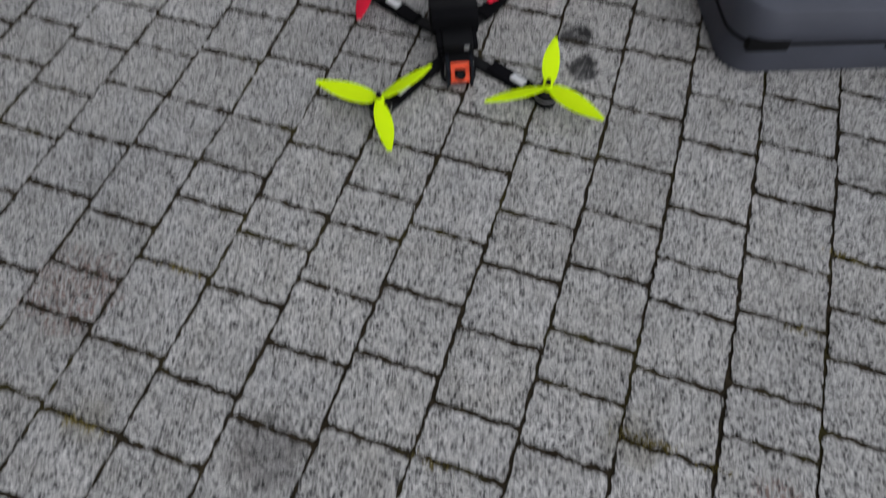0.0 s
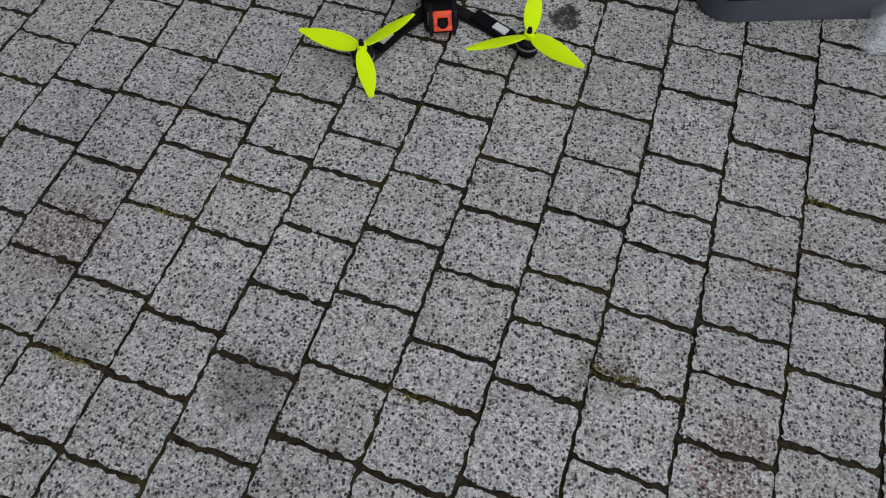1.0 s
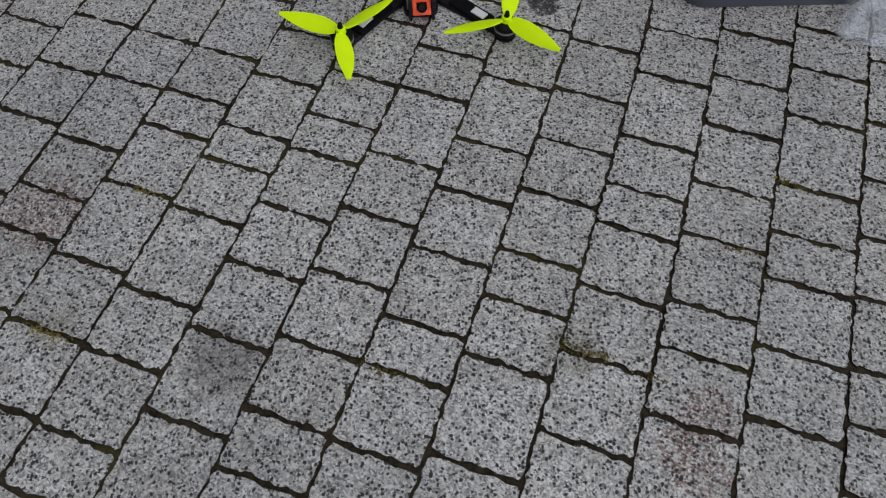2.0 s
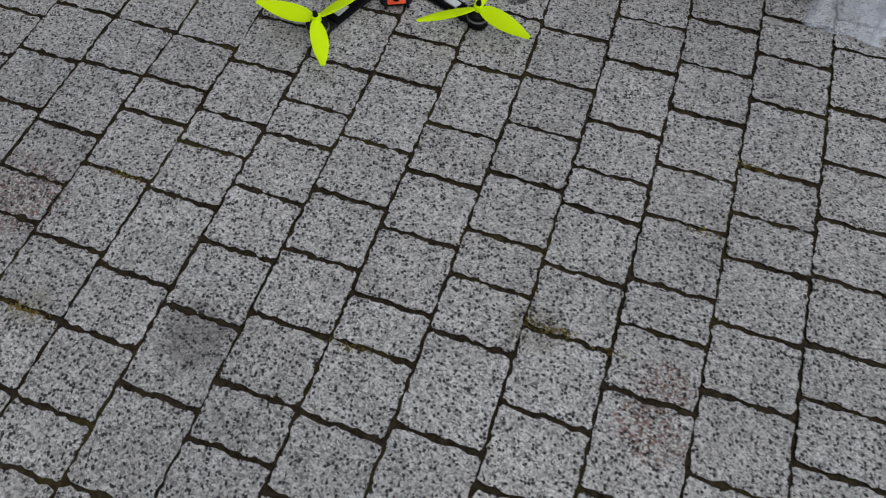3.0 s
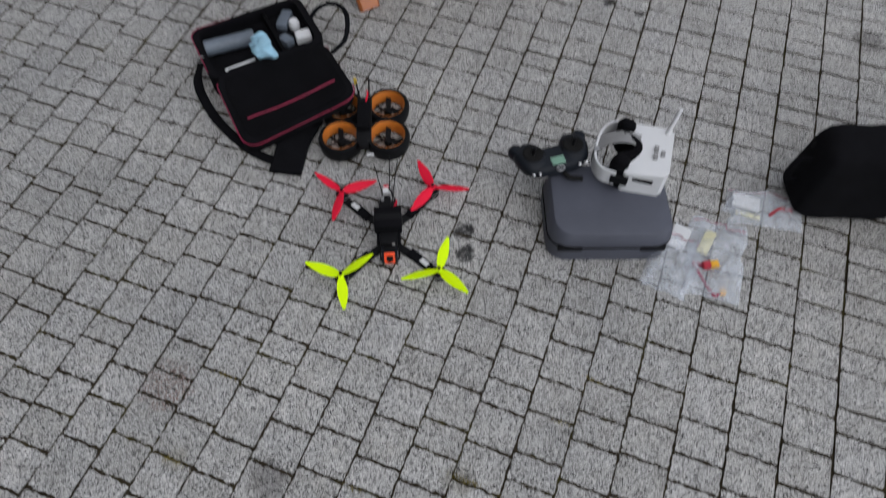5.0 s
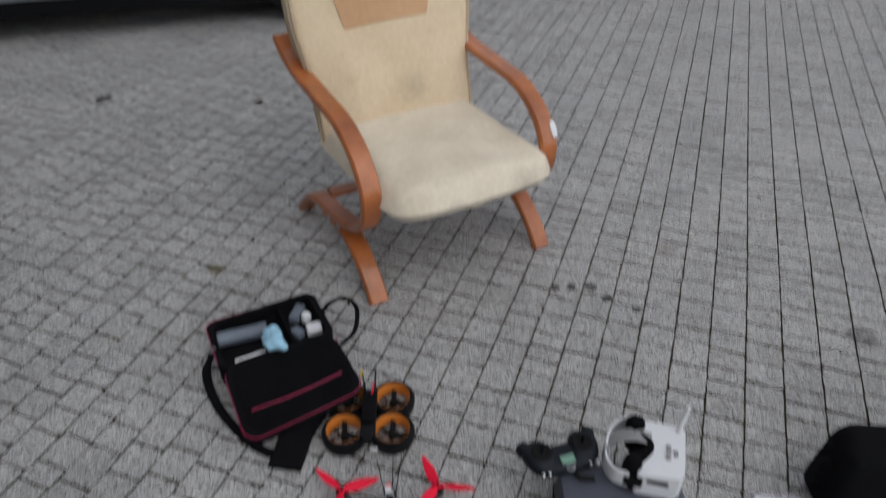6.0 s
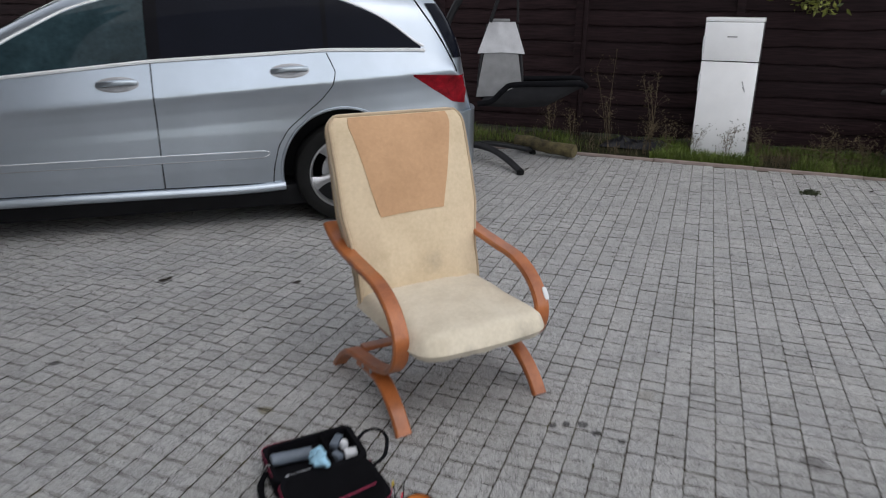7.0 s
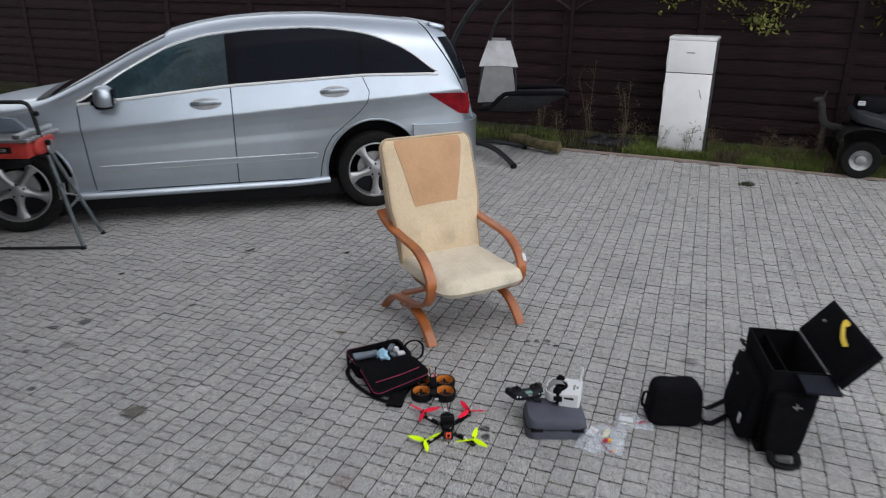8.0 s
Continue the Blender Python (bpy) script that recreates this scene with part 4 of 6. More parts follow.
    part("connector", box((-0.011, 0.098, 0.052), (0.009, 0.116, 0.066), 0.003), WHITE, d, "white connector block")
    part("connector_tip", box((-0.009, 0.114, 0.052), (0.004, 0.124, 0.064), 0.002), REDPROP, d, "red connector tip")
    part("power_lead", tube(glide([(0.008, 0.05, 0.07), (0.014, 0.085, 0.075), (0.004, 0.112, 0.064)], 5), 0.0028), BLACK, d)
    for x0, x1, y1, z1 in ((-0.010, -0.030, 0.165, 0.10), (0.006, 0.010, 0.175, 0.12), (0.012, 0.030, 0.170, 0.105)):
        part("antenna", rod((x0, 0.095, 0.048), (x1, y1, z1), 0.0016, 0.0011, 6), BLACK, d)
    return d


racing_drone(pose(-0.004, 2.5825, -0.016, 0, 0, 9.5))


def ducted_drone(m):
    d = thing("ducted_drone", m, "small black drone with four orange-lined ducts on paving", "drone")
    for x, y in ((-0.0625, -0.055), (0.0625, -0.055), (-0.0625, 0.055), (0.0625, 0.055)):
        at = pose(x, y, 0)
        duct = part("duct", lathe([(0.0440, 0.0), (0.0555, 0.0), (0.0585, 0.018), (0.0590, 0.034), (0.0555, 0.043), (0.0490, 0.043), (0.0450, 0.038), (0.0440, 0.016)], 36, at, closed=True), BLACK, d)
        part("duct_lining", lathe([(0.0436, 0.006), (0.0426, 0.006), (0.0428, 0.034), (0.0465, 0.0428), (0.0470, 0.0416), (0.0437, 0.034)], 36, at, closed=True), AMBER, duct, "orange duct lining")
        part("motor", lathe([(0.011, 0.004), (0.0115, 0.020), (0.008, 0.024)], 16, at), BLACK, d)
        for k in range(3):
            a = radians(120 * k + 20)
            part("duct_strut", rod((x, y, 0.006), (x + 0.049 * math.cos(a), y + 0.049 * math.sin(a), 0.006), 0.0028, n=6), BLACK, duct)
        bm = bmesh.new()
        for k in range(3):
            a = Matrix.Rotation(radians(120 * k + 9 * x * 100 + 30), 4, "Z")
            sheet(lambda u, v: at @ a @ Vector((0.007 + 0.032 * u, (v - 0.5) * 0.013, 0.024 + (v - 0.5) * 0.007)), 4, 2, bm)
        part("propeller", thicken(bm, 0.001), BLACK, d)
    part("frame_plate", box((-0.020, -0.085, 0.036), (0.020, 0.078, 0.046), 0.004), CARBON, d)
    part("battery", box((-0.0175, -0.045, 0.046), (0.0175, 0.045, 0.066), 0.004), NYLON, d)
    part("camera", box((-0.012, -0.100, 0.030), (0.012, -0.080, 0.052), 0.003), BLACK, d)
    part("label_strip", box((0.006, -0.1085, 0.016), (0.026, -0.106, 0.027), 0.001), WHITE, d, "white label strip")
    for a, b in (((-0.012, 0.07, 0.045), (-0.020, 0.085, 0.10)), ((0.012, 0.07, 0.045), (0.016, 0.09, 0.105))):
        part("antenna", rod(a, b, 0.0022, n=6), BLACK, d)
    part("antenna_cap", rod((-0.020, 0.085, 0.088), (-0.0215, 0.088, 0.106), 0.0045, n=8), YELLOWTAG, d)
    part("power_lead", tube(glide([(0.004, 0.04, 0.06), (0.010, 0.075, 0.066), (0.004, 0.10, 0.045)], 5), 0.0024), REDPROP, d, "red power lead")
    return d


ducted_drone(pose(-0.117, 2.922, 0.0, 0, 0, 8.0))


def camera_bag(m):
    """x along the hinge, y to the back; the lid lies open towards -y."""
    b = thing("camera_bag", m, "open black padded camera bag with red piping on paving", "bag")
    outer, inner = rounded(-0.165, 0.165, 0.0, 0.222, 0.035), rounded(-0.148, 0.148, 0.016, 0.206, 0.026)
    bm = bmesh.new()
    rings = []
    for poly, z in ((outer, 0.002), (outer, 0.078), (inner, 0.080), (inner, 0.044)):
        rings.append([bm.verts.new((x * (1.02 if z == 0.078 else 1), y, z + 0.003 * math.sin(9 * x))) for x, y in poly])
    for a, c in zip(rings, rings[1:]):
        for i in range(len(a)):
            j = (i + 1) % len(a)
            bm.faces.new((a[i], a[j], c[j], c[i]))
    bm.faces.new(rings[0][::-1])
    bm.faces.new(rings[-1])
    body = part("body", bm, NYLON, b)
    part("piping", tube([(x * 1.015, y, 0.076) for x, y in sorted((q for q in outer if q[1] > 0.03), key=lambda q: math.atan2(q[1] - 0.03, q[0]))], 0.0014, n=6), REDTRIM, body, "dark red piping")
    part("divider", box((0.045, 0.018, 0.018), (0.056, 0.204, 0.075), 0.004), FOAM, b)
    lid_poly = rounded(-0.160, 0.160, -0.246, 0.012, 0.045, 7)
    tip = Matrix.Translation((0, 0, 0.083)) @ Matrix.Rotation(radians(10), 4, "X")

    def lifted(p):
        """The soft lid twists up where it lies over the small drone."""
        return tip @ (p + Vector((0, 0, 0.062 * (p.x + 0.16) / 0.32 * max(0, -p.y / 0.246))))

    def twist(bm):
        bmesh.ops.subdivide_edges(bm, edges=[e for e in bm.edges if e.calc_length() > 0.08], cuts=5, use_grid_fill=True)
        bmesh.ops.triangulate(bm, faces=[f for f in bm.faces if len(f.verts) > 4])
        for v in bm.verts:
            v.co = lifted(v.co)
        return bm

    lid = part("lid", twist(prism(lid_poly, -0.036, 0.0, bevel=0.010)), NYLON, b)
    part("lid_pocket", twist(prism(rounded(-0.144, 0.144, -0.228, -0.006, 0.035, 6), 0.0, 0.004, bevel=0.004)), FOAM, lid)
    part("piping", tube([lifted(Vector((x * 1.012, -0.117 + (y + 0.117) * 1.010, -0.004))) for x, y in lid_poly if y < -0.02], 0.0018, n=6), REDTRIM, lid, "dark red piping")
    zip_line = [lifted(Vector((x, -0.168 - 0.004 * math.cos(20 * x), 0.006))) for x in np.linspace(-0.125, 0.125, 12)]
    part("zip", tube(zip_line, 0.0026, n=6), REDTRIM, lid, "dark red zip")
    part("carry_handle", sweep(glide([(0.158, 0.112, 0.074), (0.200, 0.132, 0.090), (0.248, 0.126, 0.090), (0.266, 0.085, 0.074), (0.232, 0.020, 0.050), (0.170, -0.030, 0.060)], 6), slab(0.014, 0.005), (0, 0, 1)), NYLON, b)
    for x, y in ((-0.168, 0.10), (0.168, 0.03)):
        part("strap_ring", tube([(x + 0.010 * math.cos(a), y, 0.070 + 0.010 * math.sin(a)) for a in np.linspace(0, 2 * math.pi, 12, endpoint=False)], 0.002, (0, 1, 0), 6, closed=True), STEEL, b)
    strap = glide([(-0.172, 0.10, 0.062), (-0.200, 0.085, 0.012), (-0.204, 0.01, 0.006), (-0.192, -0.086, 0.006), (-0.157, -0.199, 0.006), (-0.118, -0.266, 0.006), (-0.078, -0.300, 0.008)], 6)
    s = part("shoulder_strap", sweep(strap, slab(0.026, 0.004), (0, 0, 1)), NYLON, b)
    pad = glide([(-0.095, -0.335, 0.010), (-0.070, -0.300, 0.012), (-0.034, -0.249, 0.014), (0.03, -0.185, 0.012)], 6)
    part("strap_pad", sweep(pad, slab(0.085, 0.016), (0, 0, 1)), NYLON, s)
    return b


BAG = pose(-0.403, 3.078, 0, 0, 0, 33)
camera_bag(BAG)
# what lies in the bag
single("lens_tube", lathe([(0.018, -0.072), (0.022, -0.070), (0.0225, -0.02), (0.0215, -0.018), (0.0215, 0.05), (0.0225, 0.052), (0.022, 0.070), (0.016, 0.072)], 22, pose(0, 0, 0, 90, 0, 0)), GREYBITS, BAG @ pose(-0.075, 0.135, 0.0655, 0, 0, 84), "blue-grey plastic tube lying in the bag", "tube")
single("spare_battery", box((-0.016, -0.034, 0), (0.016, 0.034, 0.024), 0.006), GREYBITS, BAG @ pose(0.100, 0.165, 0.0450, 0, 0, -38), "blue-grey battery standing in the bag", "battery", "batteries in the bag")
single("spare_battery", box((-0.015, -0.020, 0), (0.015, 0.020, 0.026), 0.007), GREYBITS, BAG @ pose(0.074, 0.078, 0.0445, 0, 0, 25), "small blue-grey battery in the bag", "battery", "batteries in the bag")
single("charger", box((-0.023, -0.019, 0), (0.023, 0.019, 0.026), 0.007), WHITE, BAG @ pose(0.124, 0.074, 0.0445, 0, 0, -8), "white plastic charger lying in the bag", "charger")
single("plastic_pot", lathe([(0.014, 0), (0.016, 0.006), (0.016, 0.022), (0.012, 0.030)], 18), WHITE, BAG @ pose(0.118, 0.132, 0.0445), "pale round plastic pot among the batteries", "pot")
single("metal_pen", rod((-0.045, 0, 0), (0.045, 0, 0), 0.0065, 0.005, 12), CHROME, BAG @ pose(-0.075, 0.050, 0.0510, 0, 0, 4), "shiny metal pen lying in the bag", "pen")
bm = pillow((0.054, 0.086, 0.046), 1.0, nu=34, nv=22, noise_amp=0.018, freq=44)
single("cleaning_cloth", bm, BLUECLOTH, BAG @ pose(-0.008, 0.030, 0.104, 0, 0, 10), "crumpled pale blue cloth in the bag", "cloth")


def headset_case(m):
    c = thing("headset_case", m, "grey moulded hard case lying closed on the paving", "case")
    tray = bmesh.new()
    rows = []
    for k, z, r in ((0.985, 0.0, 0.045), (1.0, 0.008, 0.05), (1.0, 0.051, 0.05), (0.985, 0.053, 0.05)):
        rows.append([tray.verts.new((x * k, y * k, z)) for x, y in rounded(-0.148, 0.148, -0.108, 0.112, r, 6)])
    for a, b in zip(rows, rows[1:]):
        for i in range(len(a)):
            j = (i + 1) % len(a)
            tray.faces.new((a[i], a[j], b[j], b[i]))
    tray.faces.new(rows[0][::-1])
    tray.faces.new(rows[-1])
    part("tray", tray, SHELL, c)
    lid = bmesh.new()
    rows = []
    for k, z in ((0.985, 0.054), (1.0, 0.056), (0.992, 0.074), (0.955, 0.096), (0.915, 0.104), (0.83, 0.107)):
        rows.append([lid.verts.new((x * k, y * k - 0.003 * (z > 0.06), z)) for x, y in rounded(-0.148, 0.148, -0.108, 0.112, 0.05, 6)])
    for a, b in zip(rows, rows[1:]):
        for i in range(len(a)):
            j = (i + 1) % len(a)
            lid.faces.new((a[i], a[j], b[j], b[i]))
    lid.faces.new(rows[0][::-1])
    lid.faces.new(rows[-1])
    part("lid", lid, SHELL, c)
    part("seam", tube([(x * 1.001, y * 1.001, 0.0535) for x, y in rounded(-0.148, 0.148, -0.108, 0.112, 0.05, 6)], 0.0024, n=6, closed=True), BLACK, c)
    for s in (-1, 1):
        part("latch", box((s * 0.098 - 0.030, -0.1105, 0.042), (s * 0.098 + 0.030, -0.088, 0.062), 0.004), BLACK, c)
    return c


CASE = pose(0.519, 2.675, 0, 0, 0, 6)
headset_case(CASE)


def controller(m):
    c = thing("radio_controller", m, "black radio controller resting on the grey case", "controller")
    bm = pillow((0.150, 0.072, 0.036), 0.5, pose(0, -0.004, 0.020), nu=30, nv=12)
    for s in (-1, 1):
        pillow((0.072, 0.090, 0.046), 0.75, pose(s * 0.056, 0.012, 0.023, 0, 0, -16 * s), bm, 22, 12)
        pillow((0.036, 0.046, 0.040), 0.8, pose(s * 0.080, 0.040, 0.022, 0, 0, -30 * s), bm, 18, 10)
    part("body", bm, SLATE, c)
    part("screen", box((-0.016, -0.030, 0.036), (0.018, -0.008, 0.0398), 0.001), surf("pale_green_screen", (0.17, 0.32, 0.24), 0.3, 0, 0.1), c, "small pale green screen")
    for s in (-1, 1):
        g = part("stick_well", lathe([(0.025, 0.036), (0.0255, 0.0462), (0.021, 0.0475), (0.016, 0.0455)], 24, pose(s * 0.052, 0.012, 0)), RUBBER, c)
        part("stick", rod((s * 0.052, 0.012, 0.044), (s * 0.052 + 0.003, 0.014, 0.064), 0.004, 0.0055, 10), BLACK, g)
        part("trim_key", box((s * 0.024 - 0.003, 0.004, 0.037), (s * 0.024 + 0.003, 0.020, 0.0395), 0.001), BLACK, c)
    for x, z in ((-0.068, 0.050), (-0.052, 0.046), (0.050, 0.048), (0.066, 0.050)):
        part("switch", rod((x, -0.034, 0.026), (x - 0.002, -0.046, z - 0.010), 0.0027, n=6), CHROME, c)
    part("neck_loop", tube([(0.010 * math.cos(a), -0.040 + 0.006 * math.sin(a), 0.034) for a in np.linspace(0, 2 * math.pi, 14, endpoint=False)], 0.002, (0, 0, 1), 6, closed=True), STEEL, c)
    part("folded_antenna", tube(glide([(0.012, -0.040, 0.014), (0.020, -0.056, 0.010), (0.050, -0.066, 0.006)], 5), 0.006, n=8), RUBBER, c)
    return c


controller(CASE @ pose(-0.128, 0.102, 0.1075, 0, 0, 17))


def goggles(m):
    """The screen box points to +x, the face side to -x."""
    g = thing("video_goggles", m, "white video goggles with black padding on the grey case", "goggles")
    face = [(-0.040 + 0.038 * math.cos(math.pi * t / 2) ** 1.4, 0.074 * t) for t in np.linspace(-1, 1, 13)]
    bm = prism(face[::-1] + [(-0.030, -0.081), (0.056, -0.076), (0.066, -0.062), (0.066, 0.062), (0.056, 0.076), (-0.030, 0.081)], 0.004, 0.070)
    for v in bm.verts:
        if v.co.z > 0.045:
            v.co.z += 0.10 * (v.co.x + 0.04) - 0.5 * v.co.y * v.co.y
    bmesh.ops.bevel(bm, geom=[e for e in bm.edges if e.calc_face_angle(0) > 0.6], offset=0.006, segments=3, affect="EDGES", profile=0.6)
    part("housing", bm, WHITE, g)
    pad = glide([(-0.034, -0.074, 0.045), (-0.058, -0.066, 0.045), (-0.046, -0.036, 0.043), (-0.014, -0.014, 0.040), (-0.014, 0.014, 0.040), (-0.046, 0.036, 0.043), (-0.058, 0.066, 0.045), (-0.034, 0.074, 0.045)], 5)
    part("face_pad", sweep(pad, slab(0.022, 0.074), (0, 0, 1)), FOAM, g, "black foam face padding")
    for y in (-1, 1):
        part("brow_pad", pillow((0.040, 0.034, 0.030), 0.7, pose(-0.046, 0.058 * y, 0.078, 0, 20, 0)), FOAM, g)
        part("strap_clip", box((-0.062, min(0.072 * y, 0.088 * y), 0.030), (-0.020, max(0.072 * y, 0.088 * y), 0.058), 0.004), BLACK, g)
    part("side_slot", box((-0.012, -0.0815, 0.046), (0.036, -0.074, 0.057), 0.002), BLACK, g)
    band = glide([(-0.050, -0.082, 0.045), (-0.082, -0.076, 0.044), (-0.104, -0.048, 0.042), (-0.108, 0.0, 0.040), (-0.100, 0.046, 0.042), (-0.080, 0.074, 0.044), (-0.050, 0.082, 0.045)], 6)
    part("head_strap", sweep(band, slab(0.006, 0.046), (0, 0, 1)), WHITE, g, "pale elastic head strap")
    part("crown_strap", sweep(glide([(-0.106, 0.006, 0.050), (-0.080, 0.016, 0.068), (-0.045, 0.022, 0.078), (-0.006, 0.026, 0.070)], 6), slab(0.036, 0.004), (0, 0, 1)), LINEN, g, "grey elastic crown strap")
    part("strap_slider", box((-0.113, -0.030, 0.022), (-0.100, -0.012, 0.066), 0.003), STEEL, g)
    part("antenna_base", rod((0.050, 0.060, 0.070), (0.0515, 0.062, 0.086), 0.0075, 0.006, 12), WHITE, g)
    part("antenna", rod((0.0515, 0.062, 0.084), (0.060, 0.074, 0.148), 0.0058, 0.0052, 10), WHITE, g, "white stick antenna")
    for x, y in ((0.030, -0.020), (0.030, 0.004), (0.046, -0.008)):
        part("top_button", box((x - 0.005, y - 0.008, 0.072), (x + 0.005, y + 0.008, 0.0815), 0.002), LINEN, g)
    return g


goggles(CASE @ pose(0.077, 0.092, 0.104, 0, 0, -16))


def plastic_bag(m, w, h, seed, label):
    def fn(u, v, top):
        x, y = (u - 0.5) * w, (v - 0.5) * h
        e = min(1, 6 * min(u, 1 - u, v, 1 - v))
        q = Vector((x * 16, y * 16, seed))
        z = 0.0045 + (0.040 * e * (0.50 + 0.75 * noise.noise(q) + 0.45 * noise.noise(q * 2.7)) if top else 0.0)
        wob = 0.028 * noise.noise(Vector((u * 4, v * 4, seed + 9)))
        return Vector((x + wob, y + wob * 0.7, max(0.003, z) if top else 0.0025))

    b = thing("plastic_bag", m, label, "plastic bag", "plastic bags by the case")
    part("film", sheet(lambda u, v: fn(u, v, True), 34, 34), FILM, b)
    part("under_film", sheet(lambda u, v: fn(u, v, False), 8, 8), FILM, b)
    part("seal_strip", tube([fn(u, 0.94, True) + Vector((0, 0, 0.001)) for u in np.linspace(0.03, 0.97, 14)], 0.0010, n=5), REDTRIM, b, "thin red zip seal")
    return b


ZIP1 = pose(0.790, 2.592, 0.004, 0, 0, -13)
plastic_bag(ZIP1, 0.135, 0.225, 3.0, "clear crumpled zip bag of small parts on paving")
UNDER = pose(0.687, 2.572, 0.001, 0, 0, -22)
plastic_bag(UNDER, 0.112, 0.172, 5.0, "clear crumpled bag partly under another beside the case")
single("paper_card", box((-0.022, -0.036, 0), (0.022, 0.036, 0.004), 0.001), WHITE, pose(0.708, 2.648, 0.006, 0, 0, -26), "white paper card inside a clear bag", "card")
single("paper_label", box((-0.013, -0.036, 0), (0.013, 0.036, 0.004), 0.001), PALEYELLOW, pose(0.773, 2.637, 0.009, 0, 0, -26), "pale yellow label inside a clear bag", "label")
plug = thing("cable_plug", pose(0.766, 2.566, 0.010, 0, 0, 12), "red cable with yellow plug inside a clear bag", "cable")
part("plug_body", box((-0.013, -0.009, 0), (0.006, 0.009, 0.016), 0.003), PLUGRED, plug)
part("plug_tip", box((0.006, -0.009, 0.001), (0.026, 0.009, 0.015), 0.003), PLUGYELLOW, plug, "yellow plug tip")
part("lead", tube(glide([(-0.012, 0, 0.006), (-0.032, 0.012, 0.006), (-0.022, -0.038, 0.005), (-0.010, -0.078, 0.004), (0.010, -0.074, 0.004)], 6), 0.0035), REDTRIM, plug)
part("end_cap", box((0.006, -0.081, 0.0), (0.020, -0.067, 0.010), 0.003), PLUGYELLOW, plug, "yellow end cap")
ZIP2 = pose(0.928, 2.752, 0.001, 0, 0, -6)
plastic_bag(ZIP2, 0.185, 0.10, 7.0, "clear zip bag with white packet beside black pouch")
single("white_packet", box((-0.034, -0.020, 0), (0.034, 0.020, 0.008), 0.003), WHITE, ZIP2 @ pose(-0.045, 0.012, 0.006, 0, 0, -6), "small white packet inside a clear bag", "packet")
single("paper_strip", box((-0.030, -0.006, 0), (0.030, 0.006, 0.003), 0.001), PALEYELLOW, ZIP2 @ pose(-0.040, -0.024, 0.006, 0, 0, -8), "pale yellow paper strip inside a clear bag", "paper")
plug2 = thing("cable_plug", ZIP2 @ pose(0.040, 0.0, 0.006, 0, 0, 12), "short orange cable inside a clear bag", "cable")
part("lead", tube(glide([(-0.03, -0.01, 0.004), (0, 0.008, 0.005), (0.03, 0.002, 0.005)], 6), 0.004), PLUGRED, plug2)


def pouch(m):
    p = thing("black_pouch", m, "soft black nylon pouch standing on the paving", "bag")
    bm = pillow((0.266, 0.150, 0.230), 0.36, pose(0, 0, 0.114), nu=56, nv=28, noise_amp=0.005, freq=12)
    for v in bm.verts:
        k = 1.05 - 0.72 * v.co.z if v.co.z > 0.02 else 1.035
        v.co.x, v.co.y = v.co.x * k, v.co.y * k
    body = part("body", bm, NYLON, p)
    part("zip", tube([(0.132 * math.cos(a) * 0.97, 0.03, 0.1125 + 0.112 * abs(math.sin(a)) ** 0.5) for a in np.linspace(0.25, math.pi - 0.25, 24)], 0.003, (0, 1, 0), 6), BLACK, body)
    part("side_handle", sweep(glide([(-0.125, 0, 0.155), (-0.152, 0, 0.158), (-0.160, 0, 0.12), (-0.155, 0, 0.085), (-0.128, 0, 0.08)], 5), slab(0.014, 0.006), (0, 1, 0)), NYLON, p)
    strap = glide([(0.125, 0.0, 0.10), (0.17, 0.02, 0.06), (0.215, 0.045, 0.055), (0.295, 0.085, 0.070)], 5)
    part("strap", sweep(strap, slab(0.030, 0.006), (0, 0, 1)), NYLON, p)
    strap = glide([(0.125, -0.03, 0.03), (0.18, -0.035, 0.008), (0.235, -0.005, 0.008), (0.305, 0.035, 0.020)], 5)
    part("strap", sweep(strap, slab(0.030, 0.006), (0, 0, 1)), NYLON, p)
    return p


pouch(pose(1.118, 2.812, 0, 0, 0, 5))


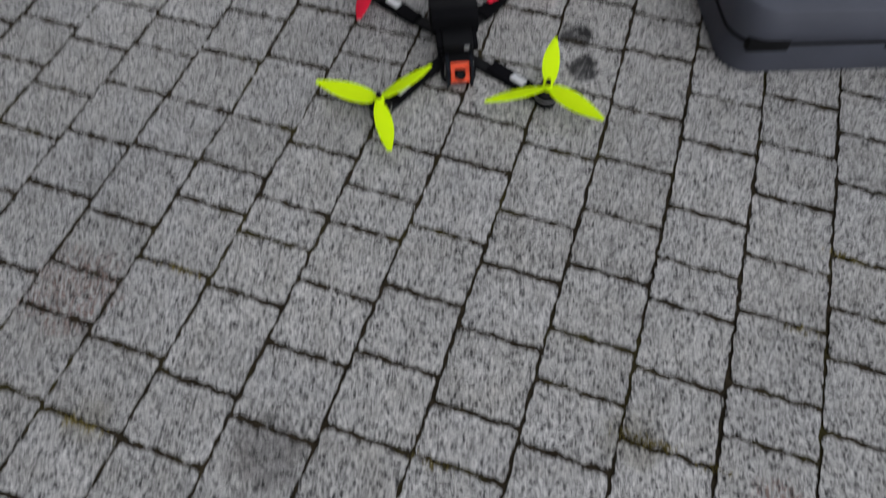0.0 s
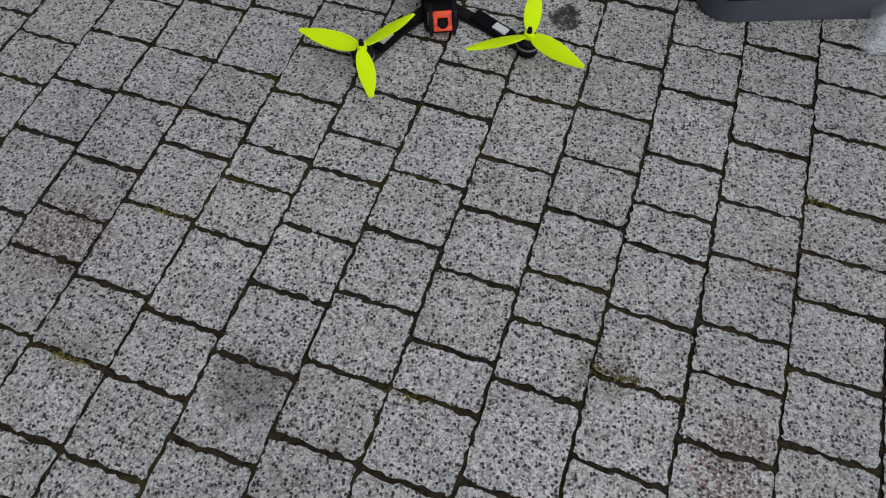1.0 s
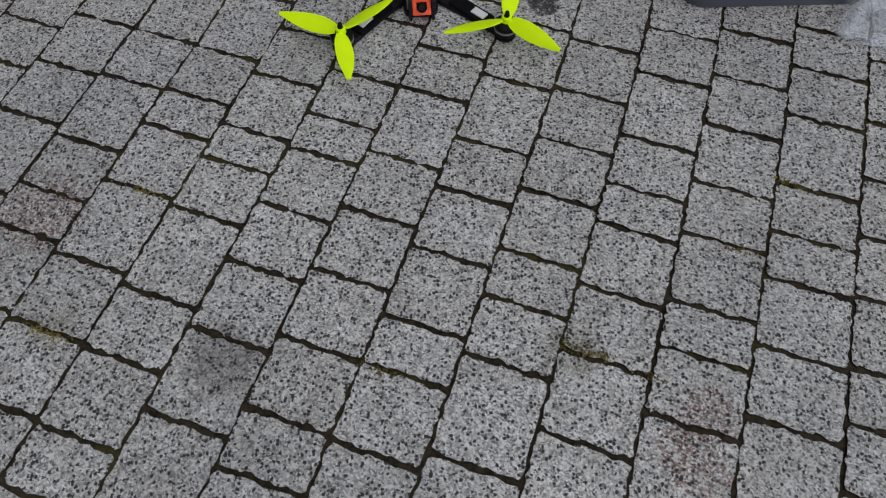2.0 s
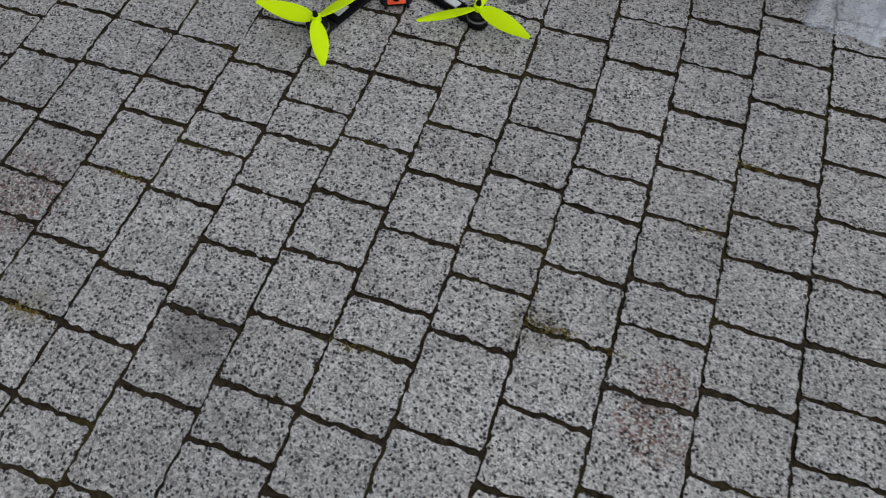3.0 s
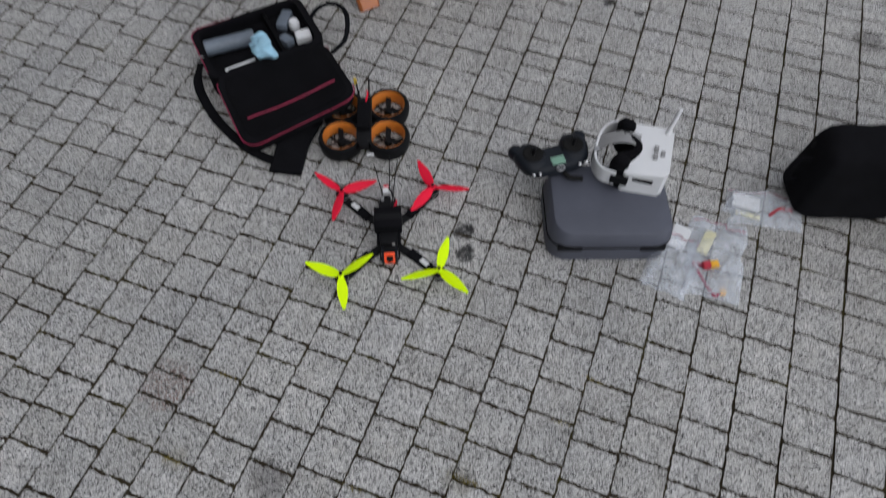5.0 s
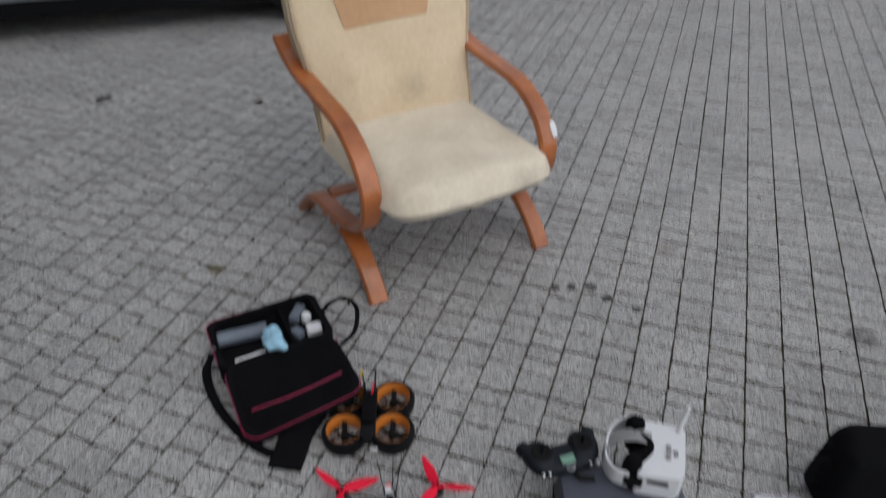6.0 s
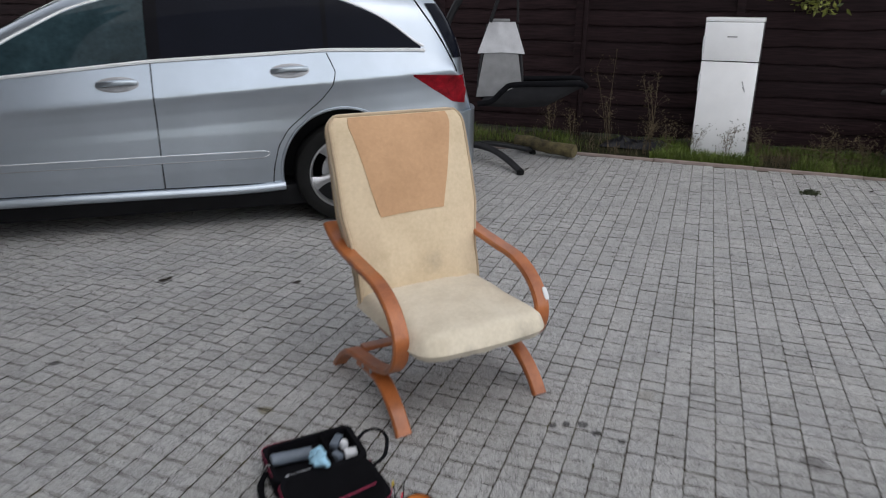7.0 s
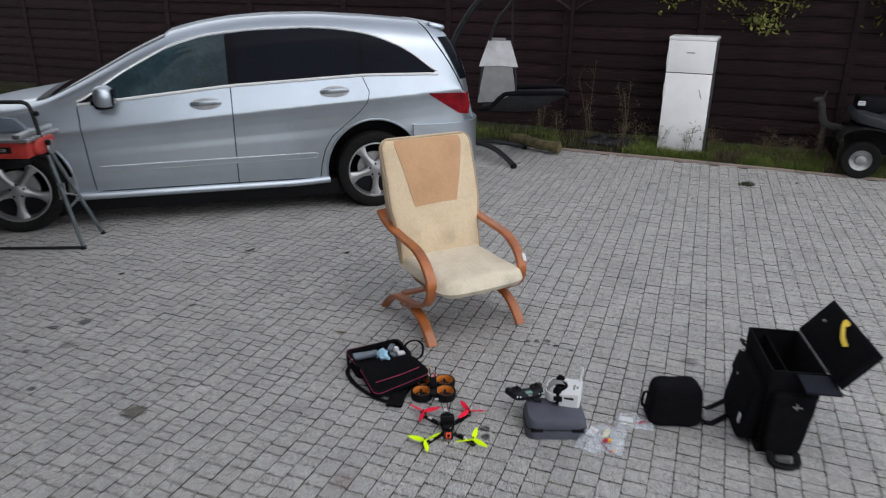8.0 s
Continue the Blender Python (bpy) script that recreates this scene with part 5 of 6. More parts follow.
def roll_case(m):
    """x to the hinge side, y to the back."""
    def tapered(bm):
        """The right-hand side narrows towards the floor."""
        for v in bm.verts:
            if v.co.x > 0:
                v.co.x -= 0.055 * (1 - min(1, v.co.z / 0.44)) * min(1, v.co.x / 0.1)
        return bm

    c = thing("equipment_case", m, "open black fabric equipment case standing on the paving", "case")
    t = 0.012
    X0, X1, Y0, Y1, Z = -0.120, 0.120, -0.235, 0.205, 0.442
    for lo, hi in (((X0, Y0, 0.0), (X1, Y1, t)), ((X0, Y0, t), (X0 + t, Y1, Z)), ((X1 - t, Y0, t), (X1, Y1, Z)), ((X0 + t, Y0, t), (X1 - t, Y0 + t, Z)), ((X0 + t, Y1 - t, t), (X1 - t, Y1, Z))):
        part("side_panel", tapered(box(lo, hi, 0.005)), NYLON, c)
    part("inner_divider", box((-0.040, Y0 + t, t), (-0.030, Y1 - t, 0.415), 0.004), FOAM, c)
    part("front_flap", box((-0.012, Y0 - 0.140, -0.007), (0.140, Y0 + 0.02, 0.007), 0.006, Matrix.Translation((0, 0, Z + 0.004)) @ pose(0, 0, 0, 4, 0, 0)), surf("dark_blue_lining", (0.010, 0.012, 0.020), 0.8, 0, 0.2, spec=0.2), c, "dark blue lined flap")
    pocket = part("front_pocket", tapered(pillow((0.21, 0.055, 0.32), 0.3, pose(-0.002, Y0 - 0.024, 0.185), nu=30, nv=16)), NYLON, c)
    part("pocket_buckle", box((-0.020, Y0 - 0.060, 0.290), (0.020, Y0 - 0.050, 0.294), 0.001), LINEN, pocket)
    part("buckle_tongue", box((-0.006, Y0 - 0.062, 0.280), (-0.001, Y0 - 0.050, 0.310), 0.001), LINEN, pocket)
    side_pk = part("side_pocket", pillow((0.075, 0.37, 0.33), 0.3, pose(X0 - 0.026, -0.01, 0.175, 0, 8, 0), nu=30, nv=16), NYLON, c)
    part("pocket_flap", box((-0.006, -0.17, -0.05), (0.006, 0.17, 0.05), 0.004, pose(X0 - 0.046, -0.01, 0.285, 0, 14, 0)), NYLON, side_pk)
    part("pocket_clip", box((-0.006, -0.012, -0.012), (0.006, 0.012, 0.012), 0.003, pose(X0 - 0.055, 0.05, 0.25, 0, 8, 0)), STEEL, side_pk)
    part("white_tag", box((-0.002, -0.017, -0.024), (0.002, 0.017, 0.024), 0.001, pose(X0 - 0.071, -0.135, 0.115, 0, 8, 0)), WHITE, side_pk, "small white tag")
    for y in (Y0 + 0.03, Y1 - 0.03):
        part("corner_guard", box((X0 - 0.004, y - 0.03, 0.0), (X0 + 0.02, y + 0.03, 0.05), 0.005), BLACK, c)
    part("carry_handle", sweep(glide([(-0.080, Y0 - 0.045, 0.040), (-0.072, Y0 - 0.10, 0.020), (-0.020, Y0 - 0.118, 0.016), (0.032, Y0 - 0.10, 0.020), (0.040, Y0 - 0.045, 0.040)], 6), slab(0.034, 0.018), (0, 0, 1)), BLACK, c)
    part("handle_plate", box((-0.050, Y0 - 0.075, 0.004), (0.012, Y0 - 0.050, 0.030), 0.004), STEEL, c)
    part("top_handle", sweep(glide([(X0 - 0.004, Y1 - 0.09, 0.36), (X0 - 0.03, Y1 - 0.07, 0.38), (X0 - 0.03, Y1 - 0.02, 0.38), (X0 - 0.004, Y1, 0.36)], 5), slab(0.018, 0.006), (0, 0, 1)), BLACK, c)
    part("hinge_strip", rod((X1 + 0.006, Y0 + 0.03, Z), (X1 + 0.006, Y1, Z), 0.006, n=8), STEEL, c)
    tip = Matrix.Translation((X1 + 0.012, 0, Z)) @ Matrix.Rotation(radians(-52), 4, "Y")
    lid = part("lid", box((0.0, -0.345, -0.016), (0.216, Y1 + 0.005, 0.016), 0.008, tip), NYLON, c)
    part("lid_lining", box((0.015, -0.325, 0.014), (0.203, Y1 - 0.012, 0.020), 0.003, tip), FOAM, lid)
    part("lid_strap", sweep([tip @ Vector(p) for p in glide([(0.127, -0.168, 0.024), (0.145, -0.125, 0.040), (0.180, -0.060, 0.042), (0.197, -0.036, 0.034), (0.190, -0.058, 0.024)], 5)], slab(0.024, 0.004), (0, 1, 0)), YELLOWTAG, lid, "yellow webbing strap")
    part("lid_clip", box((0.118, 0.09, 0.020), (0.130, 0.112, 0.028), 0.002, tip), STEEL, lid)
    return c


roll_case(pose(1.600, 2.820, 0, 0, 0, -3))
single("black_box", box((-0.04, -0.06, 0), (0.04, 0.06, 0.30), 0.006), BLACK, pose(1.600, 2.820, 0.0125, 0, 0, -3) @ pose(0.02, -0.10, 0), "black plastic box standing in the open case", "box")


# ---- saw on its folding stand ----
def table_saw(m):
    s = thing("table_saw", m, "red table saw on grey folding stand beside the car", "saw")
    for foot, top in ((0.35, 0.11), (-0.65, -0.41)):
        for y0, y1 in ((-0.22, -0.05), (0.16, 0.05)):
            leg = part("leg", tube([(foot, y0, 0.012), (top, y1 * 0.6, 0.74)], 0.017, n=10), LEGTUBE, s)
            part("leg_plate", box((-0.028, -0.004, -0.07), (0.028, 0.004, 0.07), 0.003, pose(foot + (top - foot) * 0.62, y0 + (y1 * 0.6 - y0) * 0.62, 0.46, 0, 0, 0)), STEEL, leg)
            part("rubber_foot", lathe([(0.019, 0.0), (0.021, 0.004), (0.017, 0.03)], 12, pose(foot, y0, 0)), RUBBER, leg)
        k = foot + (top - foot) * 0.45
        part("brace", tube([(k, -0.15, 0.32), (k, 0.11, 0.36)], 0.011, n=8), LEGTUBE, s)
        part("brace_link", tube([(k - 0.05, -0.10, 0.45), (k, 0.11, 0.36)], 0.007, n=8), STEEL, s)
    part("ground_bar", tube([(-0.65, -0.225, 0.016), (0.33, -0.222, 0.016)], 0.012, n=8), TUBE, s)
    part("top_bar", tube([(-0.43, 0.0, 0.735), (0.11, 0.0, 0.735)], 0.015, n=8), TUBE, s)
    part("motor_housing", pillow((0.42, 0.30, 0.12), 0.45, pose(-0.26, -0.01, 0.705), nu=28, nv=16), BLACK, s, "black motor housing under the table")
    part("blade_guard", prism([(-0.36, 0.914), (-0.34, 0.985), (-0.26, 1.03), (-0.15, 1.02), (-0.08, 0.96), (-0.07, 0.914)], -0.02, 0.02, pose(0, 0.06, 0, 90, 0, 0), bevel=0.006), GREYBITS, s, "grey blade guard")
    body = part("saw_body", box((-0.50, -0.23, 0.755), (0.06, 0.20, 0.885), 0.02), SAWRED, s, "red painted saw body")
    part("control_slot", box((-0.46, -0.238, 0.80), (-0.06, -0.226, 0.85), 0.006), BLACK, body)
    plate = part("maker_plate", box((-0.20, -0.243, 0.815), (-0.10, -0.236, 0.838), 0.002), STEEL, body, "pale worn maker's plate with illegible bars")
    part("print_bar", box((-0.19, -0.2445, 0.822), (-0.115, -0.2425, 0.831), 0.0005), BLACK, plate)
    part("end_cap", pillow((0.10, 0.30, 0.14), 0.5, pose(0.062, 0.0, 0.825)), SAWRED, body)
    part("hand_wheel", lathe([(0.055, 0), (0.062, 0.008), (0.055, 0.018), (0.02, 0.022)], 20, pose(0.112, 0.02, 0.80, 0, 90, 0)), STEEL, body)
    for k in range(7):
        y = -0.26 + 0.075 * k
        part("table_rib", box((-0.54, y, 0.887), (0.09, y + 0.066, 0.912), 0.004), ALLOY, s)
    part("rip_fence", box((-0.02, -0.26, 0.914), (0.04, 0.26, 0.95), 0.006), ALLOY, s)
    part("guide_frame", tube(glide([(-0.56, -0.10, 1.17), (-0.08, -0.09, 1.175), (0.035, -0.08, 1.165), (0.065, -0.07, 1.10), (0.075, -0.05, 0.98), (0.078, -0.04, 0.89)], 6), 0.016, n=10), TUBE, s)
    part("clamp_knob", lathe([(0.020, 0), (0.024, 0.01), (0.022, 0.028), (0.012, 0.032)], 12, pose(0.11, -0.03, 0.845, 0, 90, 0)), BLACK, s)
    part("joint_knob", lathe([(0.020, 0), (0.022, 0.02), (0.014, 0.028)], 12, pose(0.08, -0.06, 1.08, 0, 90, 0)), BLACK, s)
    return s


table_saw(pose(-3.60, 4.862, 0, 0, 0, 9))


# ---- along the fence ----
def refrigerator(m):
    f = thing("refrigerator", m, "old white scratched two-door refrigerator standing against the fence", "refrigerator")
    W, D, H = 0.283, 0.44, 1.475
    # Dark grey cabinet: the shade on its side is put into the enamel colour.
    part("cabinet", box((-W, 0.05, 0.0), (W, D, H), 0.008), surf("shaded_enamel_side", (0.085, 0.085, 0.09), 0.5, 0, 0.15), f)
    part("top_cap", box((-W - 0.003, 0.0, H - 0.035), (W + 0.003, D, H + 0.008), 0.008), ENAMEL, f)
    for z0, z1 in ((0.014, 1.035), (1.045, H - 0.038)):
        d = part("door", box((-W, 0.0, z0), (W, 0.048, z1), 0.010), ENAMEL, f)
        zc = z1 - 0.22 if z0 < 1 else z0 + 0.16
        part("door_handle", box((-W - 0.006, -0.010, zc - 0.09), (-W + 0.016, 0.004, zc + 0.09), 0.004), WHITE, d)
    part("door_gasket", box((-W + 0.004, 0.046, 0.055), (W - 0.004, 0.052, H - 0.04), 0.001), BLACK, f)
    part("badge", box((-0.055, -0.003, 1.285), (0.045, 0.001, 1.297), 0.001), LINEN, f, "small grey badge bar")
    for x, z, l, a in ((0.165, 0.80, 0.05, 70), (0.175, 0.76, 0.03, 60), (0.10, 0.42, 0.018, 20)):
        part("scratch", box((-l, -0.0012, -0.004), (l, 0.001, 0.004), 0, pose(x, 0, z, 0, a, 0)), STEEL, f, "dark scratch in the enamel")
    return f


refrigerator(pose(2.385, 9.035, 0.0, 0, 0, -19))


def swing_lounger(m):
    w = thing("swing_lounger", m, "black hanging swing lounger with pale cloths over it", "lounger")
    part("base_tube", tube(glide([(-0.75, 0.35, 0.045), (-0.35, 0.0, 0.16), (-0.10, -0.20, 0.16), (0.08, -0.42, 0.10), (0.22, -0.66, 0.035)], 5), 0.034, n=10), TUBE, w)
    part("base_tube", tube(glide([(-0.62, -0.52, 0.035), (-0.38, -0.12, 0.15), (-0.12, 0.16, 0.15), (0.35, 0.42, 0.04)], 5), 0.030, n=10), TUBE, w)
    for x, y in ((0.22, -0.66), (-0.62, -0.52), (0.35, 0.42), (-0.75, 0.35)):
        part("foot_cap", lathe([(0.036, 0.0), (0.038, 0.02), (0.034, 0.05)], 14, pose(x, y, 0)), RUBBER, w)
    part("curved_pole", tube(glide([(-0.38, -0.05, 0.15), (-0.60, 0.02, 0.60), (-0.66, 0.05, 1.05), (-0.60, 0.06, 1.38), (-0.47, 0.05, 1.64), (-0.29, 0.04, 1.88), (0.0, 0.03, 2.10), (0.16, 0.02, 2.14)], 8), 0.037, n=12), TUBE, w)
    part("hanger", tube(glide([(0.12, 0.02, 2.13), (0.10, 0.02, 1.88), (-0.06, 0.03, 1.67), (-0.15, 0.05, 1.42)], 6), 0.019, n=8), TUBE, w)
    part("hanger", tube([(0.11, 0.02, 1.90), (0.13, 0.06, 1.42)], 0.013, n=8), TUBE, w)
    for y in (-0.30, 0.30):
        rail = glide([(-0.24, y, 0.635), (-0.10, y, 0.665), (0.02, y, 0.78), (0.12, y, 0.83), (0.50, y, 0.845), (0.78, y, 0.85), (0.84, y, 0.81)], 6)
        part("seat_rail", tube(rail, 0.028, n=10), NYLON, w)
    seat = [(-0.22, 0.60), (-0.02, 0.585), (0.20, 0.58), (0.45, 0.60), (0.68, 0.73), (0.82, 0.82)]
    edge_z = [0.635, 0.74, 0.835, 0.845, 0.85, 0.84]
    knots = np.linspace(0, 1, 6)

    def sling(u, v):
        low, high = np.interp(u, knots, [p[1] for p in seat]), np.interp(u, knots, edge_z)
        sag = math.sin(math.pi * v) ** 0.45 if 0 < v < 1 else 0.0
        return Vector((np.interp(u, knots, [p[0] for p in seat]), -0.30 + 0.60 * v, high + (low - high) * sag))

    bm = sheet(sling, 20, 14)
    part("sling_seat", thicken(bm, 0.012), MESHCLOTH, w, "dark grey sling seat")
    for s in (-1, 1):
        part("back_rail", tube(glide([(-0.03 + s * 0.235, 0.06, 0.66), (-0.03 + s * 0.215, 0.08, 1.0), (-0.03 + s * 0.15, 0.12, 1.40)], 5), 0.016, n=8), TUBE, w)

    def drape(z0, z1, w0, w1, seed):
        def fn(u, v):
            z = z0 + (z1 - z0) * v
            half = w0 + (w1 - w0) * v
            return Vector((-0.03 + (2 * u - 1) * half, 0.04 + 0.09 * (z - 0.66) - 0.010 * math.sin(math.pi * u) + 0.008 * noise.noise(Vector((u * 4, v * 4, seed))), z - 0.015 * (1 - v) * abs(2 * u - 1)))
        return thicken(sheet(fn, 14, 12), 0.006)

    part("backrest_cloth", drape(0.68, 1.15, 0.25, 0.170, 1), LINEN, w, "grey backrest cloth")
    part("towel", drape(1.12, 1.42, 0.245, 0.135, 5), surf("off_white_towel", (0.56, 0.56, 0.58), 0.95, 0, 0.12), w, "off-white towel over the backrest")
    part("head_pad", box((-0.13, 0.09, 1.42), (0.05, 0.12, 1.452), 0.008), LINEN, w)
    return w


swing_lounger(pose(0.02, 8.62, 0.0, 0, 0, 0))


def log_mesh():
    bm = bmesh.new()
    pts = glide([(0.20, 0, 0.115), (0.38, 0.02, 0.12), (0.6, -0.02, 0.105), (0.95, 0.0, 0.09)], 8)
    sweep(pts, ring(0.070, 16), (0, 0, 1), bm)
    for v in bm.verts:
        v.co += noise.noise_vector(v.co * 14) * 0.012
    return bm


single("log", log_mesh(), LOGBARK, pose(0.02, 9.28, 0.0, 0, 0, -33), "short mossy log lying at the edge of paving", "log")


def crumple(u, v):
    x, y = -0.42 + 0.84 * u, -0.16 + 0.32 * v
    e = min(1, 5 * min(u, 1 - u, v, 1 - v))
    q = Vector((x * 9, y * 9, 5))
    return Vector((x + 0.03 * noise.noise(q), y + 0.03 * noise.noise(q + Vector((3, 1, 0))), 0.03 + e * (0.05 + 0.08 * abs(noise.noise(q)) + 0.05 * noise.noise(q * 2.6))))


single("plastic_sheet", thicken(sheet(crumple, 40, 18), 0.004), surf("dark_blue_black_film", (0.006, 0.006, 0.009), 0.5, 0, 0.3, 9, 90, 0.2, spec=0.25), kerb_frame(-1.25, 0.62), "crumpled dark plastic sheet lying at the fence foot", "plastic sheet")


def braced_post(m):
    p = thing("braced_post", m, "dark post with curved braces in front of fence", "post")
    part("upright", box((-0.024, -0.024, -0.1), (0.024, 0.024, 2.42), 0.005), FENCE, p)
    for s in (-1, 1):
        part("curved_brace", tube(glide([(s * 0.03, 0, 1.74), (s * 0.22, 0, 1.86), (s * 0.55, 0, 1.95), (s * 0.95, 0, 1.97)], 6), 0.024, n=8), FENCE, p)
    part("low_brace", tube([(-0.03, 0, 0.88), (-0.42, 0, 0.48)], 0.02, n=8), FENCE, p)
    part("cross_rail", box((-0.62, -0.014, 1.14), (-0.02, 0.014, 1.165), 0.004), FENCE, p)
    return p


braced_post(kerb_frame(-2.06, FENCE_GAP - 0.14))


def quad_bike(m):
    """x along the bike, its near flank at y = 0."""
    q = thing("quad_bike", m, "dark grey quad bike parked by the fence", "quad bike")
    for x in (0.0, 1.12):
        for y in (0.10, 0.88):
            w = new("wheel")
            w.parent, w.matrix_basis = q, pose(x, y, 0.215, 90, 0, 0)
            part("tyre", lathe([(0.118, -0.09), (0.15, -0.105), (0.198, -0.10), (0.215, -0.06), (0.215, 0.06), (0.198, 0.10), (0.15, 0.105), (0.118, 0.09)], 32, closed=True), RUBBER, w)
            part("rim", lathe([(0.13, -0.06), (0.135, 0.085), (0.125, 0.092), (0.105, 0.07), (0.06, 0.062), (0.055, 0.085), (0.03, 0.09)], 28), STEEL, w, "silver rim")
        fender = glide([(x - 0.27, 0.10, 0.42), (x - 0.20, 0.10, 0.53), (x, 0.10, 0.58), (x + 0.24, 0.10, 0.54), (x + 0.33, 0.10, 0.42)], 5)
        part("fender", sweep(fender, slab(0.26, 0.02), (0, 0, 1)), RUBBER, q)
    part("front_panel", pillow((0.62, 0.86, 0.15), 0.40, pose(0.17, 0.44, 0.625, 0, 13, 0)), surf("dark_grey_bike_plastic", (0.024, 0.027, 0.032), 0.6, 0, 0.2, spec=0.3), q, "dark grey front panel")
    part("seat", pillow((0.75, 0.34, 0.16), 0.5, pose(0.72, 0.48, 0.78)), RUBBER, q)
    part("chassis", box((-0.1, 0.30, 0.24), (1.25, 0.68, 0.58), 0.04), BLACK, q)
    part("handlebar", tube(glide([(0.26, 0.10, 0.94), (0.22, 0.28, 0.98), (0.22, 0.68, 0.98), (0.26, 0.86, 0.94)], 5), 0.014, n=8), BLACK, q)
    part("dash", box((-0.09, 0.30, 0.72), (0.22, 0.66, 0.90), 0.03), BLACK, q)
    plate = part("warning_plate", box((0.0, 0.285, 0.800), (0.075, 0.302, 0.850), 0.003, pose(-0.10, 0, 0)), WHITE, q, "small white plate with illegible bars")
    for z in (0.814, 0.830):
        part("print_bar", box((-0.088, 0.2835, z), (-0.038, 0.2855, z + 0.006), 0.0005), GREYBITS, plate)
    return q


quad_bike(pose(4.20, 8.03, 0.0, 0, 0, -14))

bm = bmesh.new()
sweep(glide([(-0.03, 0, 0.80), (0.0, 0, 0.70), (0.03, 0, 0.58), (0.10, 0, 0.50), (0.25, 0, 0.47), (0.38, 0, 0.44)], 6), ring(0.050, 12, 0.042), (0, 1, 0), bm)
pillow((0.15, 0.07, 0.075), 0.95, pose(-0.065, 0, 0.82, 0, -16, 0), bm, 16, 10)
rod((-0.01, 0.025, 0.85), (0.03, 0.045, 0.93), 0.016, 0.004, 8, bm)
rod((-0.01, -0.025, 0.85), (0.02, -0.055, 0.93), 0.016, 0.004, 8, bm)
for leg_x, leg_y in ((0.06, -0.03), (0.08, 0.03), (0.33, -0.03), (0.35, 0.03)):
    rod((leg_x, leg_y, 0.47), (leg_x + 0.01, leg_y, -0.02), 0.034, 0.022, 10, bm)
for v in bm.verts:
    v.co += noise.noise_vector(v.co * 16) * 0.014
single("garden_ornament", bm, STONE, kerb_frame(1.22, 0.72) @ Matrix.Diagonal((0.85, 0.85, 0.95, 1)), "weathered grey garden ornament in front of fence", "ornament")


# ---- plants ----
def blades(name, count, spots, label, mat, height, seed, m=ONE, width=0.004):
    rng = np.random.default_rng(seed)
    verts, faces = [], []
    for i in range(count):
        x, y = spots(rng)
        h, a, lean = height * rng.uniform(0.35, 1.25), rng.uniform(0, 6.283), rng.uniform(0.05, 0.6)
        dx, dy = math.cos(a), math.sin(a)
        w = width * rng.uniform(0.6, 1.4)
        b = len(verts)
        for k, (s, up) in enumerate(((0, 0), (0.45, 0.6), (1.0, 1.0))):
            cx, cy, cz = x + dx * lean * h * s * s, y + dy * lean * h * s * s, h * up * (1 - 0.25 * lean * s)
            ww = w * (1 - 0.75 * s)
            verts += [(cx - dy * ww, cy + dx * ww, cz), (cx + dy * ww, cy - dx * ww, cz)]
        faces += [(b, b + 1, b + 3, b + 2), (b + 2, b + 3, b + 5, b + 4)]
    me = bpy.data.meshes.new(name)
    me.from_pydata(verts, [], faces)
    me.materials.append(mat)
    ob = new(name, me)
    ob.matrix_basis = m
    return tagged(ob, label, "grass", kind="stuff")


def strip_spot(rng):
    while True:
        s, d = rng.uniform(-8.5, 5.5), 0.05 + 1.08 * rng.random() ** 1.3
        if noise.noise(Vector((s * 2.3, d * 3.0, 7))) * 1.6 + 0.30 > rng.random() * 0.8 and not (-0.72 < s < -0.04 and d > 0.34) and not (-1.95 < s < -1.05 and rng.random() < 0.93) and not (s < -1.05 and rng.random() < 0.72):
            return s, d


def dry_spot(rng):
    while True:
        s, d = rng.uniform(-4.0, 4.5), rng.uniform(0.06, 1.1)
        if (s > 0 or rng.random() < 0.22) and not (-0.72 < s < -0.04 and d > 0.34):
            return s, d


blades("grass", 24000, strip_spot, "green and yellowing weedy grass along the fence", GRASS, 0.115, 11, kerb_frame(0, 0))
blades("dry_grass", 6500, dry_spot, "dry brown grass along the fence", STRAW, 0.13, 12, kerb_frame(0, 0), 0.0025)


def stalk(m, h, seed, label):
    rng = random.Random(seed)
    st = thing("dry_weed", m, label, "weed", "dry weeds along the fence")
    tips = []
    for k in range(rng.randint(2, 4)):
        a, l = rng.uniform(0, 6.28), h * rng.uniform(0.7, 1.0)
        lean = rng.uniform(0.05, 0.35)
        line = glide([(0, 0, -0.02), (lean * l * 0.3 * math.cos(a), lean * l * 0.3 * math.sin(a), l * 0.5), (lean * l * math.cos(a + 0.5), lean * l * math.sin(a + 0.5), l)], 6)
        stem = part("stem", sweep(line, ring(0.0026, 5), (1, 0, 0)), STRAW, st)
        tips += line[7:]
        for _ in range(6):
            p = rng.choice(line[4:])
            b = rng.uniform(0, 6.28)
            q = p + Vector((math.cos(b) * 0.10, math.sin(b) * 0.10, 0.07)) * rng.uniform(0.4, 1.5)
            part("twig", rod(p, q, 0.0013, 0.0009, 4), STRAW, stem)
            tips += [q]
    lf = bmesh.new()
    for p in tips:
        for _ in range(6):
            c = p + Vector([rng.gauss(0, 0.022) for _ in range(3)])
            d = Vector([rng.gauss(0, 1) for _ in range(3)]).normalized() * rng.uniform(0.006, 0.016)
            e = d.cross(Vector((0.3, 0.5, 0.8))).normalized() * 0.006
            lf.faces.new([lf.verts.new(v) for v in (c - d, c + e, c + d, c - e)])
    tagged(part("seed_head", lf, STRAW, st), kind="stuff")
    return st


